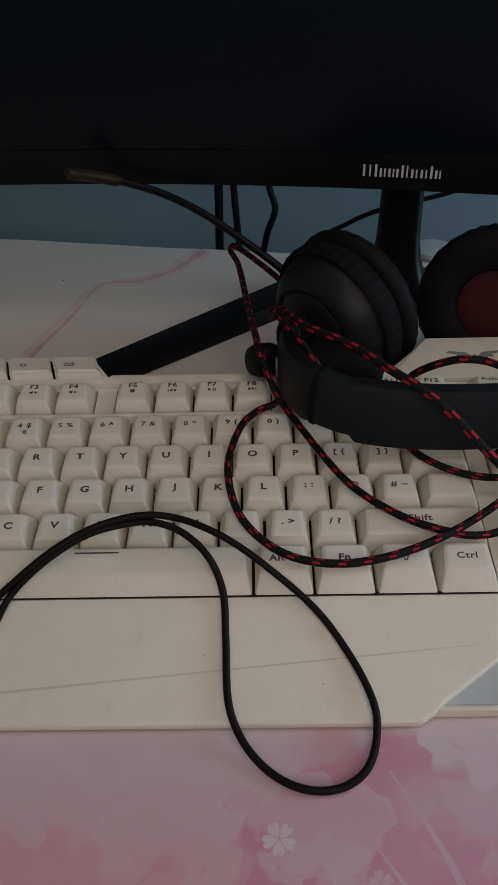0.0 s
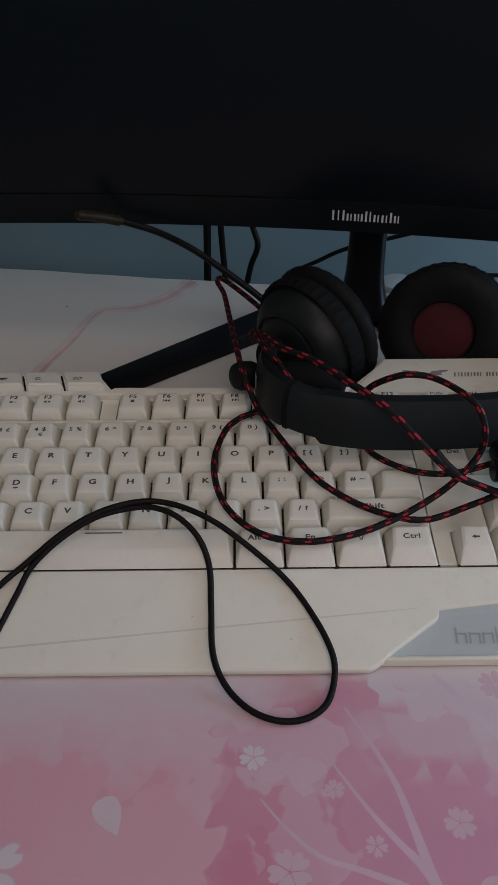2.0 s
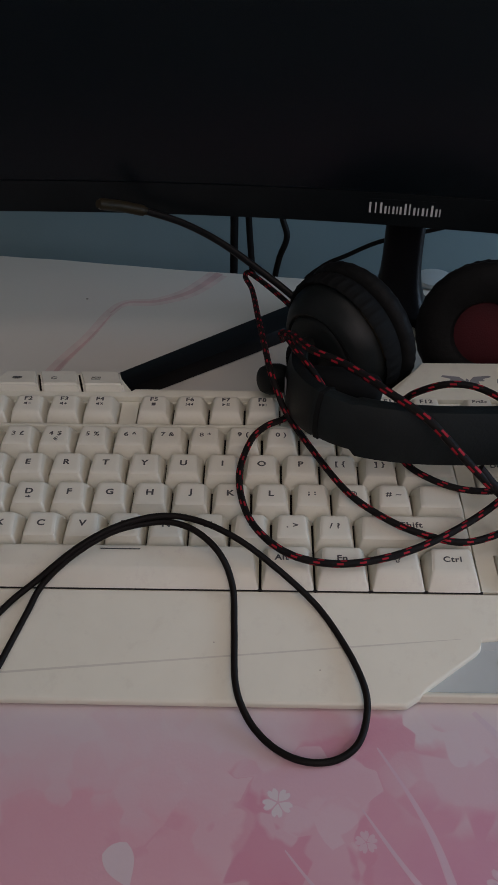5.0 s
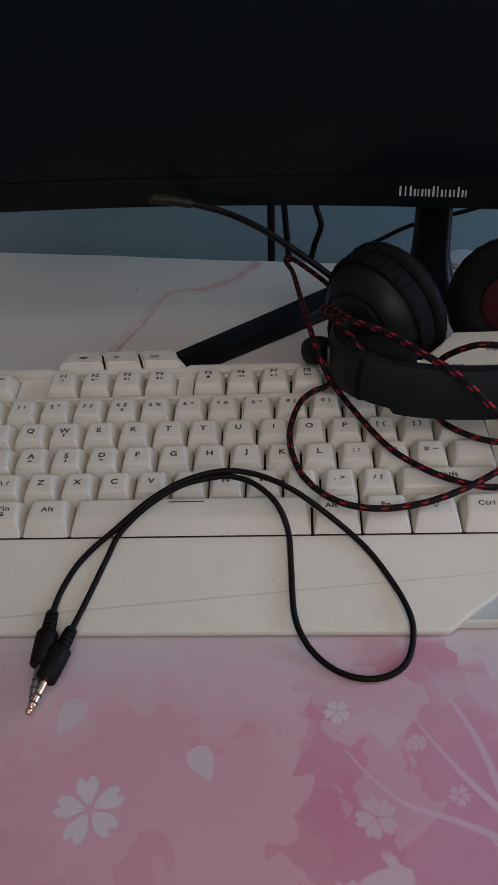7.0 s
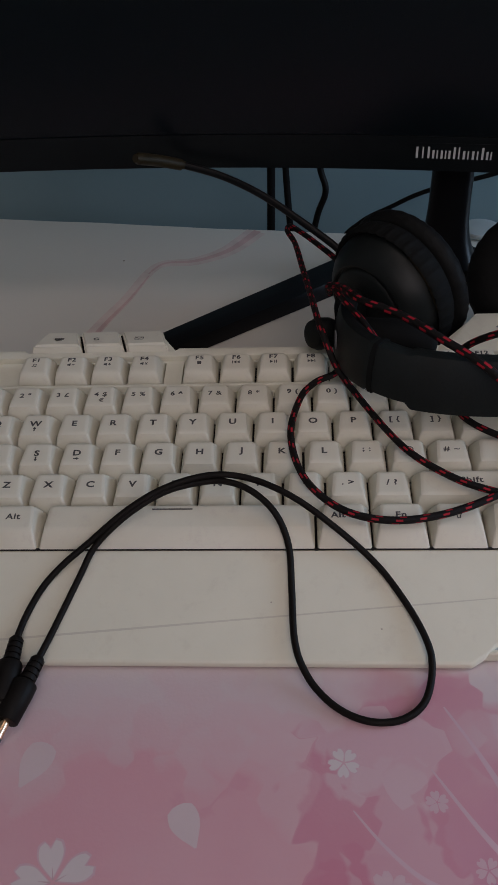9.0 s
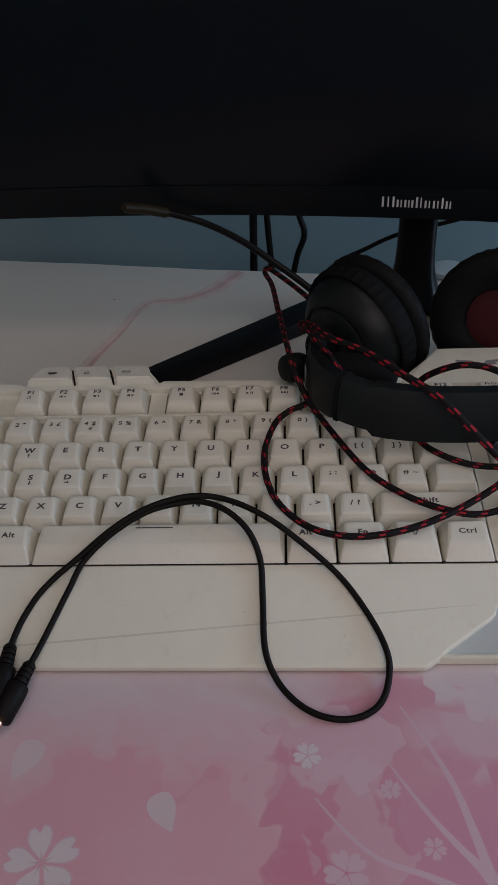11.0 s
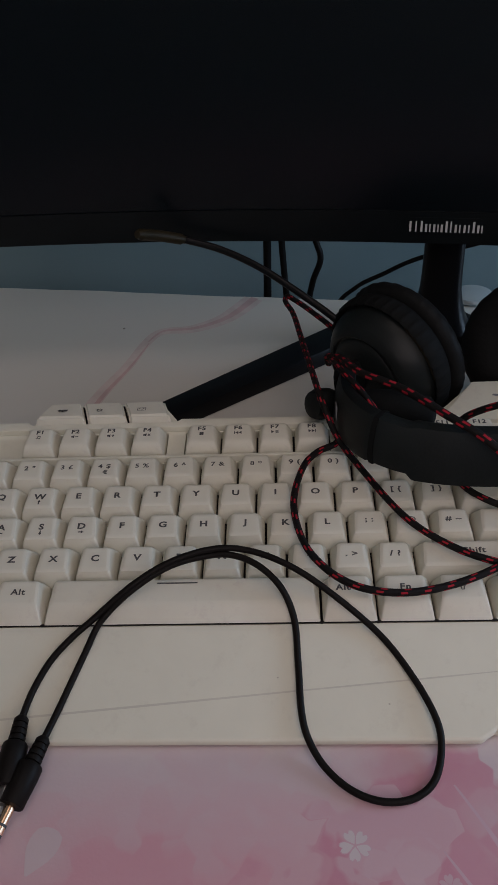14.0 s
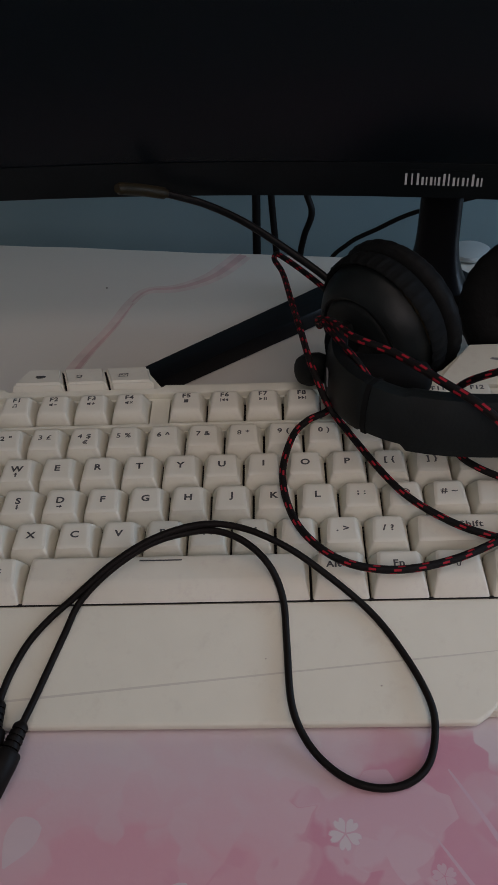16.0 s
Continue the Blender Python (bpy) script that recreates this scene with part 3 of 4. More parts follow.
def stand_leg(a0, a1, w0, w1, h0, h1):
    """A flat tapering foot with a raised spine, from the column out."""
    a0, a1 = Vector(a0), Vector(a1)
    d = (a1 - a0).normalized()
    s = Vector((-d.y, d.x))
    bm = bmesh.new()
    rings = []
    for k in range(13):
        t = k / 12
        c = a0.lerp(a1, t)
        w, h = w0 + (w1 - w0) * t, h0 + (h1 - h0) * t
        if k == 12:
            w *= 0.6
        ring = [bm.verts.new((*(c + s * w * f), 0.0006 + h * g)) for f, g in ((-0.5, 0), (-0.5, 0.72), (-0.46, 0.93), (-0.1, 1), (0.1, 1), (0.46, 0.93), (0.5, 0.72), (0.5, 0))]
        rings.append(ring)
    for k in range(12):
        for a in range(8):
            bm.faces.new((rings[k][a], rings[k][(a + 1) % 8], rings[k + 1][(a + 1) % 8], rings[k + 1][a]))
    bm.faces.new(rings[0][::-1])
    bm.faces.new(rings[-1])
    return bm


inv = MON.inverted()
hub = inv @ Vector((0.1223, 0.2444, 0))
tip = inv @ Vector((-0.072, 0.0915, 0))
mirror = Vector((2 * 0.003 - tip.x, tip.y))
part("stand_leg", stand_leg(hub.xy, tip.xy, 0.028, 0.0185, 0.012, 0.010), GLOSSBLACK, monitor, m=Matrix())
part("stand_leg", stand_leg(hub.xy, mirror, 0.028, 0.0185, 0.012, 0.010), GLOSSBLACK, monitor, m=Matrix())

# ---- cables behind the desk ----
for pts, r, label in (
        (((0.014, 0.318, 0.16), (0.0135, 0.322, 0.09), (0.0125, 0.329, 0.032), (0.011, 0.329, -0.022), (0.009, 0.330, -0.10), (0.008, 0.330, -0.40)), 0.0034, "thick black power cable hanging behind the desk"),
        (((0.020, 0.314, 0.16), (0.022, 0.320, 0.09), (0.024, 0.327, 0.032), (0.027, 0.327, -0.018), (0.033, 0.328, -0.10), (0.030, 0.328, -0.40)), 0.0028, "black video cable hanging behind the desk"),
        (((0.040, 0.310, 0.16), (0.045, 0.316, 0.08), (0.051, 0.323, 0.033), (0.056, 0.322, 0.013), (0.0495, 0.324, -0.009), (0.0455, 0.326, -0.040), (0.044, 0.327, -0.12), (0.043, 0.328, -0.40)), 0.0026, "black cable bent behind the monitor"),
        (((0.240, 0.292, 0.060), (0.190, 0.300, 0.034), (0.135, 0.309, 0.016), (0.107, 0.314, 0.001), (0.085, 0.317, -0.012), (0.068, 0.320, -0.035), (0.060, 0.322, -0.10), (0.058, 0.322, -0.4)), 0.0018, "thin black cable slung behind the stand"),
        (((0.320, 0.280, 0.010), (0.260, 0.288, -0.001), (0.230, 0.294, -0.006), (0.220, 0.297, -0.06), (0.220, 0.297, -0.4)), 0.0018, "thin dark cable at the desk's back edge")):
    tagged(part("hanging_cable", tube(pts, r), RUBBER, None, label), category="cable", group="cables behind the desk")

for x, y, r in ((-0.096, 0.235, 0.0009),):
    bm = bmesh.new()
    bmesh.ops.create_icosphere(bm, subdivisions=1, radius=r, matrix=Matrix.Translation((x, y, r * 0.55)) @ Matrix.Diagonal((1.2, 0.9, 0.6, 1)))
    tagged(part("crumb", bm, DIRT, None, "tiny dark crumb lying on the tablecloth"), category="crumb")
bm = lathe([(0.004, 0.0004), (0.013, 0.0004), (0.0150, 0.0014), (0.0155, 0.0030), (0.0145, 0.0048), (0.010, 0.0056), (0.004, 0.0058)], 32)
tagged(part("plug_adapter", bm, PANEL, None, "small round pale grey adapter lying behind the monitor stand", m=pose(0.1700, 0.266, 0)), category="adapter")


# ---- keyboard ----
U = 0.01905
TILT = 6.7
K = pose(0, 0, 0.0282, TILT, 0, 0)        # the deck's plane
keyboard = tagged(empty("keyboard", K), "white wired gaming keyboard with dark legends and wrist rest", "keyboard")
DECK_LOW = -0.0052
deck = [(-0.172, -0.0674), (0.31, -0.0674), (0.31, 0.0855), (0.1275, 0.0855), (0.1040, 0.0600), (-0.0330, 0.0600), (-0.0440, 0.0765), (-0.1060, 0.0765), (-0.1140, 0.0600), (-0.172, 0.0600)]
part("body", prism(deck, -0.0155, DECK_LOW - 0.0002), WHITE, keyboard, m=Matrix())
for outline in ([(0.1038, 0.0600), (0.31, 0.0600), (0.31, 0.0855), (0.1275, 0.0855)], [(-0.1140, 0.0600), (-0.0330, 0.0600), (-0.0440, 0.0765), (-0.1060, 0.0765)]):
    part("deck_corner", prism(outline, DECK_LOW, 0.0, 0.0003), WHITE, keyboard, m=Matrix())
part("rim", prism([(-0.172, 0.0530), (0.1005, 0.0530), (0.1055, 0.0588), (-0.0320, 0.0598), (-0.0338, 0.0558), (-0.1132, 0.0558), (-0.1148, 0.0598), (-0.172, 0.0598)], 0.0002, 0.0036, 0.0010), WHITE, keyboard, m=Matrix())
part("badge_plate", prism([(0.1045, 0.0535), (0.309, 0.0535), (0.309, 0.0850), (0.1280, 0.0850)], 0.0002, 0.0030, 0.0010), WHITE, keyboard, "white raised plate with a grey wing emblem", m=Matrix())
part("ridge", prism([(-0.135, 0.0292), (0.1345, 0.0292), (0.1345, 0.0312), (-0.135, 0.0312)], 0.0002, 0.0042, 0.0006), WHITE, keyboard, m=Matrix())


WELLS = []


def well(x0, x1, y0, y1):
    """A sunken floor under a block of keys, blackened as gap shade; the deck is left open over it."""
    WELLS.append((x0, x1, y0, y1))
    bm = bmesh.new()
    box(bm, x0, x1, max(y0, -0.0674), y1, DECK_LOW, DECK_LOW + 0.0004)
    part("key_well", bm, GAP_SHADE, keyboard, m=Matrix())


def col(u):
    return (u - 8) * U


ROWS_Y = {"b": -0.0573, "z": -0.0382, "a": -0.0191, "q": 0.0, "n": 0.0191, "f": 0.0420}
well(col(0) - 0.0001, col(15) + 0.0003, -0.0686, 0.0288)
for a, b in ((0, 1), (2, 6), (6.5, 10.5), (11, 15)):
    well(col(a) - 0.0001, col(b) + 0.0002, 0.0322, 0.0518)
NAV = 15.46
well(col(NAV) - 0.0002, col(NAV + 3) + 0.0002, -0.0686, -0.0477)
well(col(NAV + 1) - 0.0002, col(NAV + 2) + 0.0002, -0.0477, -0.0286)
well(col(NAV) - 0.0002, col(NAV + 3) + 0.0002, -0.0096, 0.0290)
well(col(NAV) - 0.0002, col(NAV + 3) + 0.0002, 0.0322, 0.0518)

# shade between the front row and the wrist rest, drawn as near-black bars
for a, b in ((0, 15), (NAV, NAV + 3)):
    part("front_gap_shade", box(bmesh.new(), col(a) - 0.0001, col(b) + 0.0003, -0.0687, -0.0676, 0.0002, 0.0006), GAP_SHADE, keyboard, m=Matrix())
# the deck round the wells
bm = bmesh.new()
xs = sorted({-0.172, 0.31, *(v for w in WELLS for v in w[:2])})
ys = sorted({-0.0674, 0.0600, *(v for w in WELLS for v in w[2:] if v > -0.0674)})
for xa, xb in zip(xs, xs[1:]):
    for ya, yb in zip(ys, ys[1:]):
        if not any(w[0] < (xa + xb) / 2 < w[1] and w[2] < (ya + yb) / 2 < w[3] for w in WELLS):
            box(bm, xa, xb, ya, yb, DECK_LOW, 0.0)
bmesh.ops.remove_doubles(bm, verts=bm.verts[:], dist=0.00001)
inner = collections.Counter(frozenset(f.verts) for f in bm.faces)
bmesh.ops.delete(bm, geom=[f for f in bm.faces if inner[frozenset(f.verts)] > 1], context="FACES")
part("deck", bm, WHITE, keyboard, m=Matrix())

# side profile of a cap by row: back edge y and z, ridge y and z
PROFILE = {"b": (0.0072, 0.0078, -0.0046, 0.0065), "z": (0.0062, 0.0078, -0.0060, 0.0069), "a": (0.0061, 0.0077, -0.0061, 0.0069),
           "q": (0.0061, 0.0078, -0.0061, 0.0070), "n": (0.0061, 0.0081, -0.0061, 0.0073), "f": (0.0060, 0.0089, -0.0058, 0.0080)}
CAPS = {}


def rounded(w, y0, y1, r, n=4):
    """A rectangle of half width w from y0 to y1 with round corners, counter-clockwise."""
    out = []
    for cx, cy, a0 in ((w - r, y0 + r, -90), (w - r, y1 - r, 0), (-w + r, y1 - r, 90), (-w + r, y0 + r, 180)):
        for k in range(n):
            a = radians(a0 + 90 * k / (n - 1))
            out.append((cx + r * math.cos(a), cy + r * math.sin(a)))
    return out


def cap_mesh(units, row):
    """One keycap: square skirt, walls that lean in, soft shoulders and a top hollowed from side to side."""
    if (units, row) in CAPS:
        return CAPS[units, row]
    yb, zb, yr, zr = PROFILE[row]
    w = units * U / 2 - 0.0006
    wt = w - 0.0021
    d = U / 2 - 0.00045
    f = d + (0.0020 if row == "b" else 0.0)
    base = 0.0004
    hollow = 0.00016 if units < 3 else -0.00025

    def top_z(x, y):
        return zr + (zb - zr) * (y - yr) / (yb - yr) + hollow * (min(1.0, abs(x) / wt) ** 2)
    def taper(points, t):
        """Tops grow narrower towards the back."""
        return [(x - math.copysign(min(abs(x), 0.0012) * t * (y - yr) / (yb - yr), x), y) for x, y in points]
    bm = bmesh.new()
    rings = []
    # the skirt, share of the wall, then the shoulder and the hollow
    rings.append([bm.verts.new((x, y, DECK_LOW + 0.0008)) for x, y in rounded(w, -f, d, 0.0006)])
    for t, r in ((0.0, 0.0007), (0.55, 0.0010), (0.92, 0.0013)):
        bow = 0.0003 * math.sin(math.pi * t)
        pts = rounded(w + (wt - w) * t + bow, -f + (yr + f) * t - bow * 0.5, d + (yb - d) * t + bow * 0.5, r)
        rings.append([bm.verts.new((x, y, base + (top_z(x, y) - base) * t)) for x, y in taper(pts, t)])
    for inset, drop in ((0.00018, 0.00038), (0.00062, 0.00010), (0.00125, 0.0)):
        rings.append([bm.verts.new((x, y, top_z(x, y) - drop)) for x, y in taper(rounded(wt - inset, yr + inset * 1.1, yb - inset, 0.0013 - inset * 0.15), 1)])
    for k in (0.72, 0.40):
        ym = (yr + yb) / 2
        rings.append([bm.verts.new((x, y, top_z(x, y))) for x, y in rounded((wt - 0.00125) * k, ym + (yr + 0.0014 - ym) * k, ym + (yb - 0.00125 - ym) * k, 0.0011 * k)])
    n = len(rings[0])
    for a, b in zip(rings, rings[1:]):
        for k in range(n):
            bm.faces.new((a[k], a[(k + 1) % n], b[(k + 1) % n], b[k]))
    bm.faces.new(rings[0][::-1])
    bm.faces.new(rings[-1])
    CAPS[units, row] = link_mesh("key", bm, KEYCAP)
    return CAPS[units, row]


def legend_pose(row, x, y):
    yb, zb, yr, zr = PROFILE[row]
    slope = (zb - zr) / (yb - yr)
    return pose(x, y, zr + slope * (y - yr) + 0.00014, math.degrees(math.atan(slope)), 0, 0)


def add_legend(cap, row, bm, x, y, material=LEGEND):
    part("legend", bm, material, cap, m=legend_pose(row, x, y), smooth=False)


def icon(kind, s):
    """Small printed signs, s metres high."""
    h = s / 2
    sq = lambda x0, x1, y0, y1: [(x0, y0), (x1, y0), (x1, y1), (x0, y1)]
    if kind == "stop":
        return flat([sq(-h, h, -h, h)])
    if kind == "previous":
        return flat([sq(-s, -0.8 * s, -h, h), [(-0.7 * s, 0), (0.05 * s, -h), (0.05 * s, h)], [(0.1 * s, 0), (0.85 * s, -h), (0.85 * s, h)]])
    if kind == "next":
        return flat([sq(0.8 * s, s, -h, h), [(0.7 * s, 0), (-0.05 * s, h), (-0.05 * s, -h)], [(-0.1 * s, 0), (-0.85 * s, h), (-0.85 * s, -h)]])
    if kind == "play":
        return flat([[(-0.9 * s, -h), (-0.1 * s, 0), (-0.9 * s, h)], sq(0.15 * s, 0.4 * s, -h, h), sq(0.6 * s, 0.85 * s, -h, h)])
    if kind == "note":
        return flat([sq(-0.4 * s, -0.25 * s, -h, h), sq(0.25 * s, 0.4 * s, -h, h), sq(-0.25 * s, 0.25 * s, 0.6 * h, h), sq(-0.7 * s, -0.4 * s, -h, -0.4 * h), sq(-0.05 * s, 0.25 * s, -h, -0.4 * h)])
    def bar(x0, y0, x1, y1, t):
        l = math.hypot(x1 - x0, y1 - y0)
        nx, ny = -(y1 - y0) / l * t / 2, (x1 - x0) / l * t / 2
        return [(x0 - nx, y0 - ny), (x1 - nx, y1 - ny), (x1 + nx, y1 + ny), (x0 + nx, y0 + ny)]
    if kind in ("quieter", "louder", "mute"):
        polys = [sq(-0.9 * s, -0.6 * s, -0.5 * h, 0.5 * h), [(-0.6 * s, -0.5 * h), (-0.1 * s, -h), (-0.1 * s, h), (-0.6 * s, 0.5 * h)]]
        if kind == "mute":
            return flat(polys + [bar(0.25 * s, -0.35 * s, 0.85 * s, 0.35 * s, 0.2 * s), bar(0.25 * s, 0.35 * s, 0.50 * s, 0.06 * s, 0.2 * s), bar(0.60 * s, -0.06 * s, 0.85 * s, -0.35 * s, 0.2 * s)])
        polys.append(sq(0.2 * s, 0.9 * s, -0.15 * s, 0.1 * s))
        if kind == "louder":
            polys.append(sq(0.43 * s, 0.67 * s, -0.4 * s, -0.151 * s))
            polys.append(sq(0.43 * s, 0.67 * s, 0.101 * s, 0.4 * s))
        return flat(polys)
    if kind in ("up", "down", "left", "right"):
        bm = flat([[(-0.9 * s, 0), (-0.1 * s, -h), (-0.1 * s, -0.2 * s), (0.8 * s, -0.2 * s), (0.8 * s, 0.2 * s), (-0.1 * s, 0.2 * s), (-0.1 * s, h)]])
        bmesh.ops.rotate(bm, verts=bm.verts[:], cent=(0, 0, 0), matrix=Matrix.Rotation({"left": 0, "down": math.pi / 2, "right": math.pi, "up": -math.pi / 2}[kind], 3, "Z"))
        return bm
    if kind == "lamp":
        o = [(-0.55 * s, h), (0.55 * s, h), (0.16 * s, -h * 0.5), (0.16 * s, -h), (-0.16 * s, -h), (-0.16 * s, -h * 0.5)]
        polys = []
        for i in range(6):
            (x0, y0), (x1, y1) = o[i], o[(i + 1) % 6]
            l = math.hypot(x1 - x0, y1 - y0)
            nx, ny = -(y1 - y0) / l * 0.06 * s, (x1 - x0) / l * 0.06 * s
            polys.append([(x0 - nx, y0 - ny), (x1 - nx, y1 - ny), (x1 + nx, y1 + ny), (x0 + nx, y0 + ny)])
        return flat(polys)
    if kind == "lock":
        return flat([sq(-0.45 * s, 0.45 * s, -h, 0.05 * s), sq(-0.35 * s, -0.2 * s, 0.052 * s, h), sq(0.2 * s, 0.35 * s, 0.052 * s, h), sq(-0.198 * s, 0.198 * s, 0.35 * s, h)])
    if kind == "screen":
        return flat([sq(-0.8 * s, 0.8 * s, -0.1 * s, h), sq(-0.5 * s, 0.5 * s, -0.35 * s, -0.2 * s), sq(-0.15 * s, 0.15 * s, -0.2 * s, -0.1 * s)])
    if kind == "globe":        # two arrows that chase each other
        polys = []
        for a0 in (20, 200):
            for a in range(a0, a0 + 120, 20):
                p, q = radians(a), radians(a + 20)
                polys.append([(0.34 * s * math.cos(p), 0.30 * s * math.sin(p)), (0.54 * s * math.cos(p), 0.48 * s * math.sin(p)), (0.54 * s * math.cos(q), 0.48 * s * math.sin(q)), (0.34 * s * math.cos(q), 0.30 * s * math.sin(q))])
            e = radians(a0 + 120)
            polys.append([(0.20 * s * math.cos(e), 0.18 * s * math.sin(e)), (0.68 * s * math.cos(e), 0.62 * s * math.sin(e)), (0.46 * s * math.cos(e + 0.75), 0.42 * s * math.sin(e + 0.75))])
        return flat(polys)
    t = 0.11 * s               # letter
    return flat([sq(-0.75 * s, 0.75 * s, h - t, h), sq(-0.75 * s, 0.75 * s, -h, -h + t), sq(-0.75 * s, -0.75 * s + t, -h + t, h - t), sq(0.75 * s - t, 0.75 * s, -h + t, h - t),
                 bar(-0.62 * s, h - t, 0, -0.08 * s, 1.3 * t), bar(0, -0.08 * s, 0.62 * s, h - t, 1.3 * t)])


def bold_of(text):
    """How far the print is fattened: little for signs with narrow corners."""
    return 0.018 if "M" in text or "*" in text else 0.032 if any(c in "$%&@#€£" for c in text) else 0.038 if len(text) > 2 and text.isalpha() else 0.050


def keycap(row, u0, units, *prints, y=None):
    """prints: (kind, value, size, x, y)."""
    ob = new("key", cap_mesh(units, row))
    ob.parent = keyboard
    ob.matrix_basis = pose(col(u0 + units / 2), ROWS_Y[row] if y is None else y, 0)
    for kind, value, size, x, yy in prints:
        if kind == "w":
            add_legend(ob, row, words(value, size / 0.70, size * bold_of(value), 1.20, 1.12), x, yy)
        else:
            add_legend(ob, row, icon(value, size), x, yy)
    return ob


LY = 0.0004
W = lambda text, size=0.0031, x=0.0, y=LY: ("w", text, size, x, y)
I = lambda kind, size=0.0016, x=0.0, y=-0.0030: ("i", kind, size, x, y)
keycap("f", 0, 1, W("Esc", 0.0026, 0, 0.0028))
for i, ic in enumerate(("note", "quieter", "louder", "mute")):
    keycap("f", 2 + i, 1, W(f"F{i + 1}", 0.0025, 0, 0.0034), I(ic, 0.0021, 0, -0.0002))
for i, ic in enumerate(("stop", "previous", "play", "next")):
    keycap("f", 6.5 + i, 1, W(f"F{i + 5}", 0.0025, 0, 0.0034), I(ic, 0.0021, 0, -0.0002))
for i in range(4):
    keycap("f", 11 + i, 1, W(f"F{i + 9}", 0.0025, 0, 0.0034))
for i, t in enumerate(("PrtSc", "ScrLk", "Pause")):
    keycap("f", NAV + i, 1, W(t, 0.0019, 0, 0.0036))
keycap("n", 0, 1, W("` ¬", 0.0024, 0, 0.0008))
for i, t in enumerate(("1 !", "2 \"", "3 £", "4 $", "5 %", "6 ^", "7 &", "8 *", "9 (", "0 )", "- _", "= +")):
    keycap("n", 1 + i, 1, W(t, 0.0026, 0, 0.0008), *((W("€", 0.0022, 0.0008, -0.0028),) if t[0] == "4" else ()))
keycap("n", 13, 2, W("Back", 0.0024, -0.006, 0.0008))
keycap("q", 0, 1.5, W("Tab", 0.0026, -0.003))
for i, t in enumerate("QWERTYUIOP"):
    keycap("q", 1.5 + i, 1, W(t), *((I("up"),) if t == "W" else ()))
keycap("q", 11.5, 1, W("[ {", 0.0027))
keycap("q", 12.5, 1, W("] }", 0.0027))
keycap("q", 13.5, 1.5)
keycap("a", 0, 1.75, W("Caps", 0.0026, -0.004))
for i, t in enumerate("ASDFGHJKL"):
    keycap("a", 1.75 + i, 1, W(t), *((I({"A": "left", "S": "down", "D": "right"}[t]),) if t in "ASD" else ()))
keycap("a", 10.75, 1, W("; :", 0.0027))
keycap("a", 11.75, 1, W("@", 0.0027))
keycap("a", 12.75, 1, W("# ~", 0.0027))
keycap("a", 13.75, 1.25)
keycap("z", 0, 1.25, W("Shift", 0.0026))
keycap("z", 1.25, 1, W("\\ /", 0.0027))
for i, t in enumerate("ZXCVBNM"):
    keycap("z", 2.25 + i, 1, W(t))
keycap("z", 9.25, 1, W(",", 0.0031))
keycap("z", 10.25, 1, W(". >", 0.0027))
keycap("z", 11.25, 1, W("/ ?", 0.0027))
keycap("z", 12.25, 2.75, W("Shift", 0.0028, -0.0010, 0.0014))
keycap("b", 0, 1.25, W("Ctrl", 0.0026, 0, 0.0018))
keycap("b", 1.25, 1.25, W("Win", 0.0028, 0, 0.0026), I("lock", 0.0024, 0.001, -0.0008))
keycap("b", 2.5, 1.25, W("Alt", 0.0027, 0, 0.0018))
space = keycap("b", 3.75, 6.25)
add_legend(space, "b", flat([[(-0.0088, -0.0003), (0.0088, -0.0003), (0.0088, 0.0003), (-0.0088, 0.0003)]]), -0.0021, 0.0050)
keycap("b", 10, 1.25, W("Alt Gr", 0.0026, 0.001, 0.0018))
keycap("b", 11.25, 1.25, W("Fn", 0.0027, 0, 0.0018))
keycap("b", 12.5, 1.25, I("lamp", 0.0036, 0, 0.0018))
keycap("b", 13.75, 1.25, W("Ctrl", 0.0026, 0, 0.0018))
keycap("b", NAV, 1, I("left", 0.0022, 0, 0.001))
keycap("b", NAV + 1, 1, I("down", 0.0022, 0, 0.001))
keycap("b", NAV + 2, 1, I("right", 0.0022, 0, 0.001))
keycap("z", NAV + 1, 1, I("up", 0.0022, 0, 0.001))
for i, t in enumerate(("Del", "End", "PgDn")):
    keycap("q", NAV + i, 1, W(t, 0.0024))
for i, t in enumerate(("Ins", "Home", "PgUp")):
    keycap("n", NAV + i, 1, W(t, 0.0022, 0, 0.0008))


def media_key(x0, x1, lean0, lean1, sign):
    """A sloped hot key on the raised back corner: lean shifts its back edge sideways."""
    bm = bmesh.new()
    y0, y1, y2 = 0.0562, 0.0592, 0.0748
    low = [bm.verts.new(p) for p in ((x0, y0, 0.0020), (x1, y0, 0.0020), (x1 + lean1, y2, 0.0012), (x0 + lean0, y2, 0.0012))]
    top = [bm.verts.new(p) for p in ((x0 + lean0 * 0.16 + 0.0006, y1, 0.0072), (x1 + lean1 * 0.16 - 0.0006, y1, 0.0072), (x1 + lean1, y2, 0.0036), (x0 + lean0, y2, 0.0036))]
    bm.faces.new(top)
    bm.faces.new(low[::-1])
    for i in range(4):
        bm.faces.new((low[i], low[(i + 1) % 4], top[(i + 1) % 4], top[i]))
    bmesh.ops.bevel(bm, geom=[e for e in bm.edges if not all(v in low for v in e.verts)], offset=0.0012, segments=3, affect="EDGES")
    k = part("media_key", bm, KEYCAP, keyboard, m=Matrix())
    part("legend", icon(sign, 0.0032), LEGEND, k, m=pose((x0 + x1 + lean0 + lean1) / 2, 0.0655, 0.00600, -13.0, 0, 0), smooth=False)


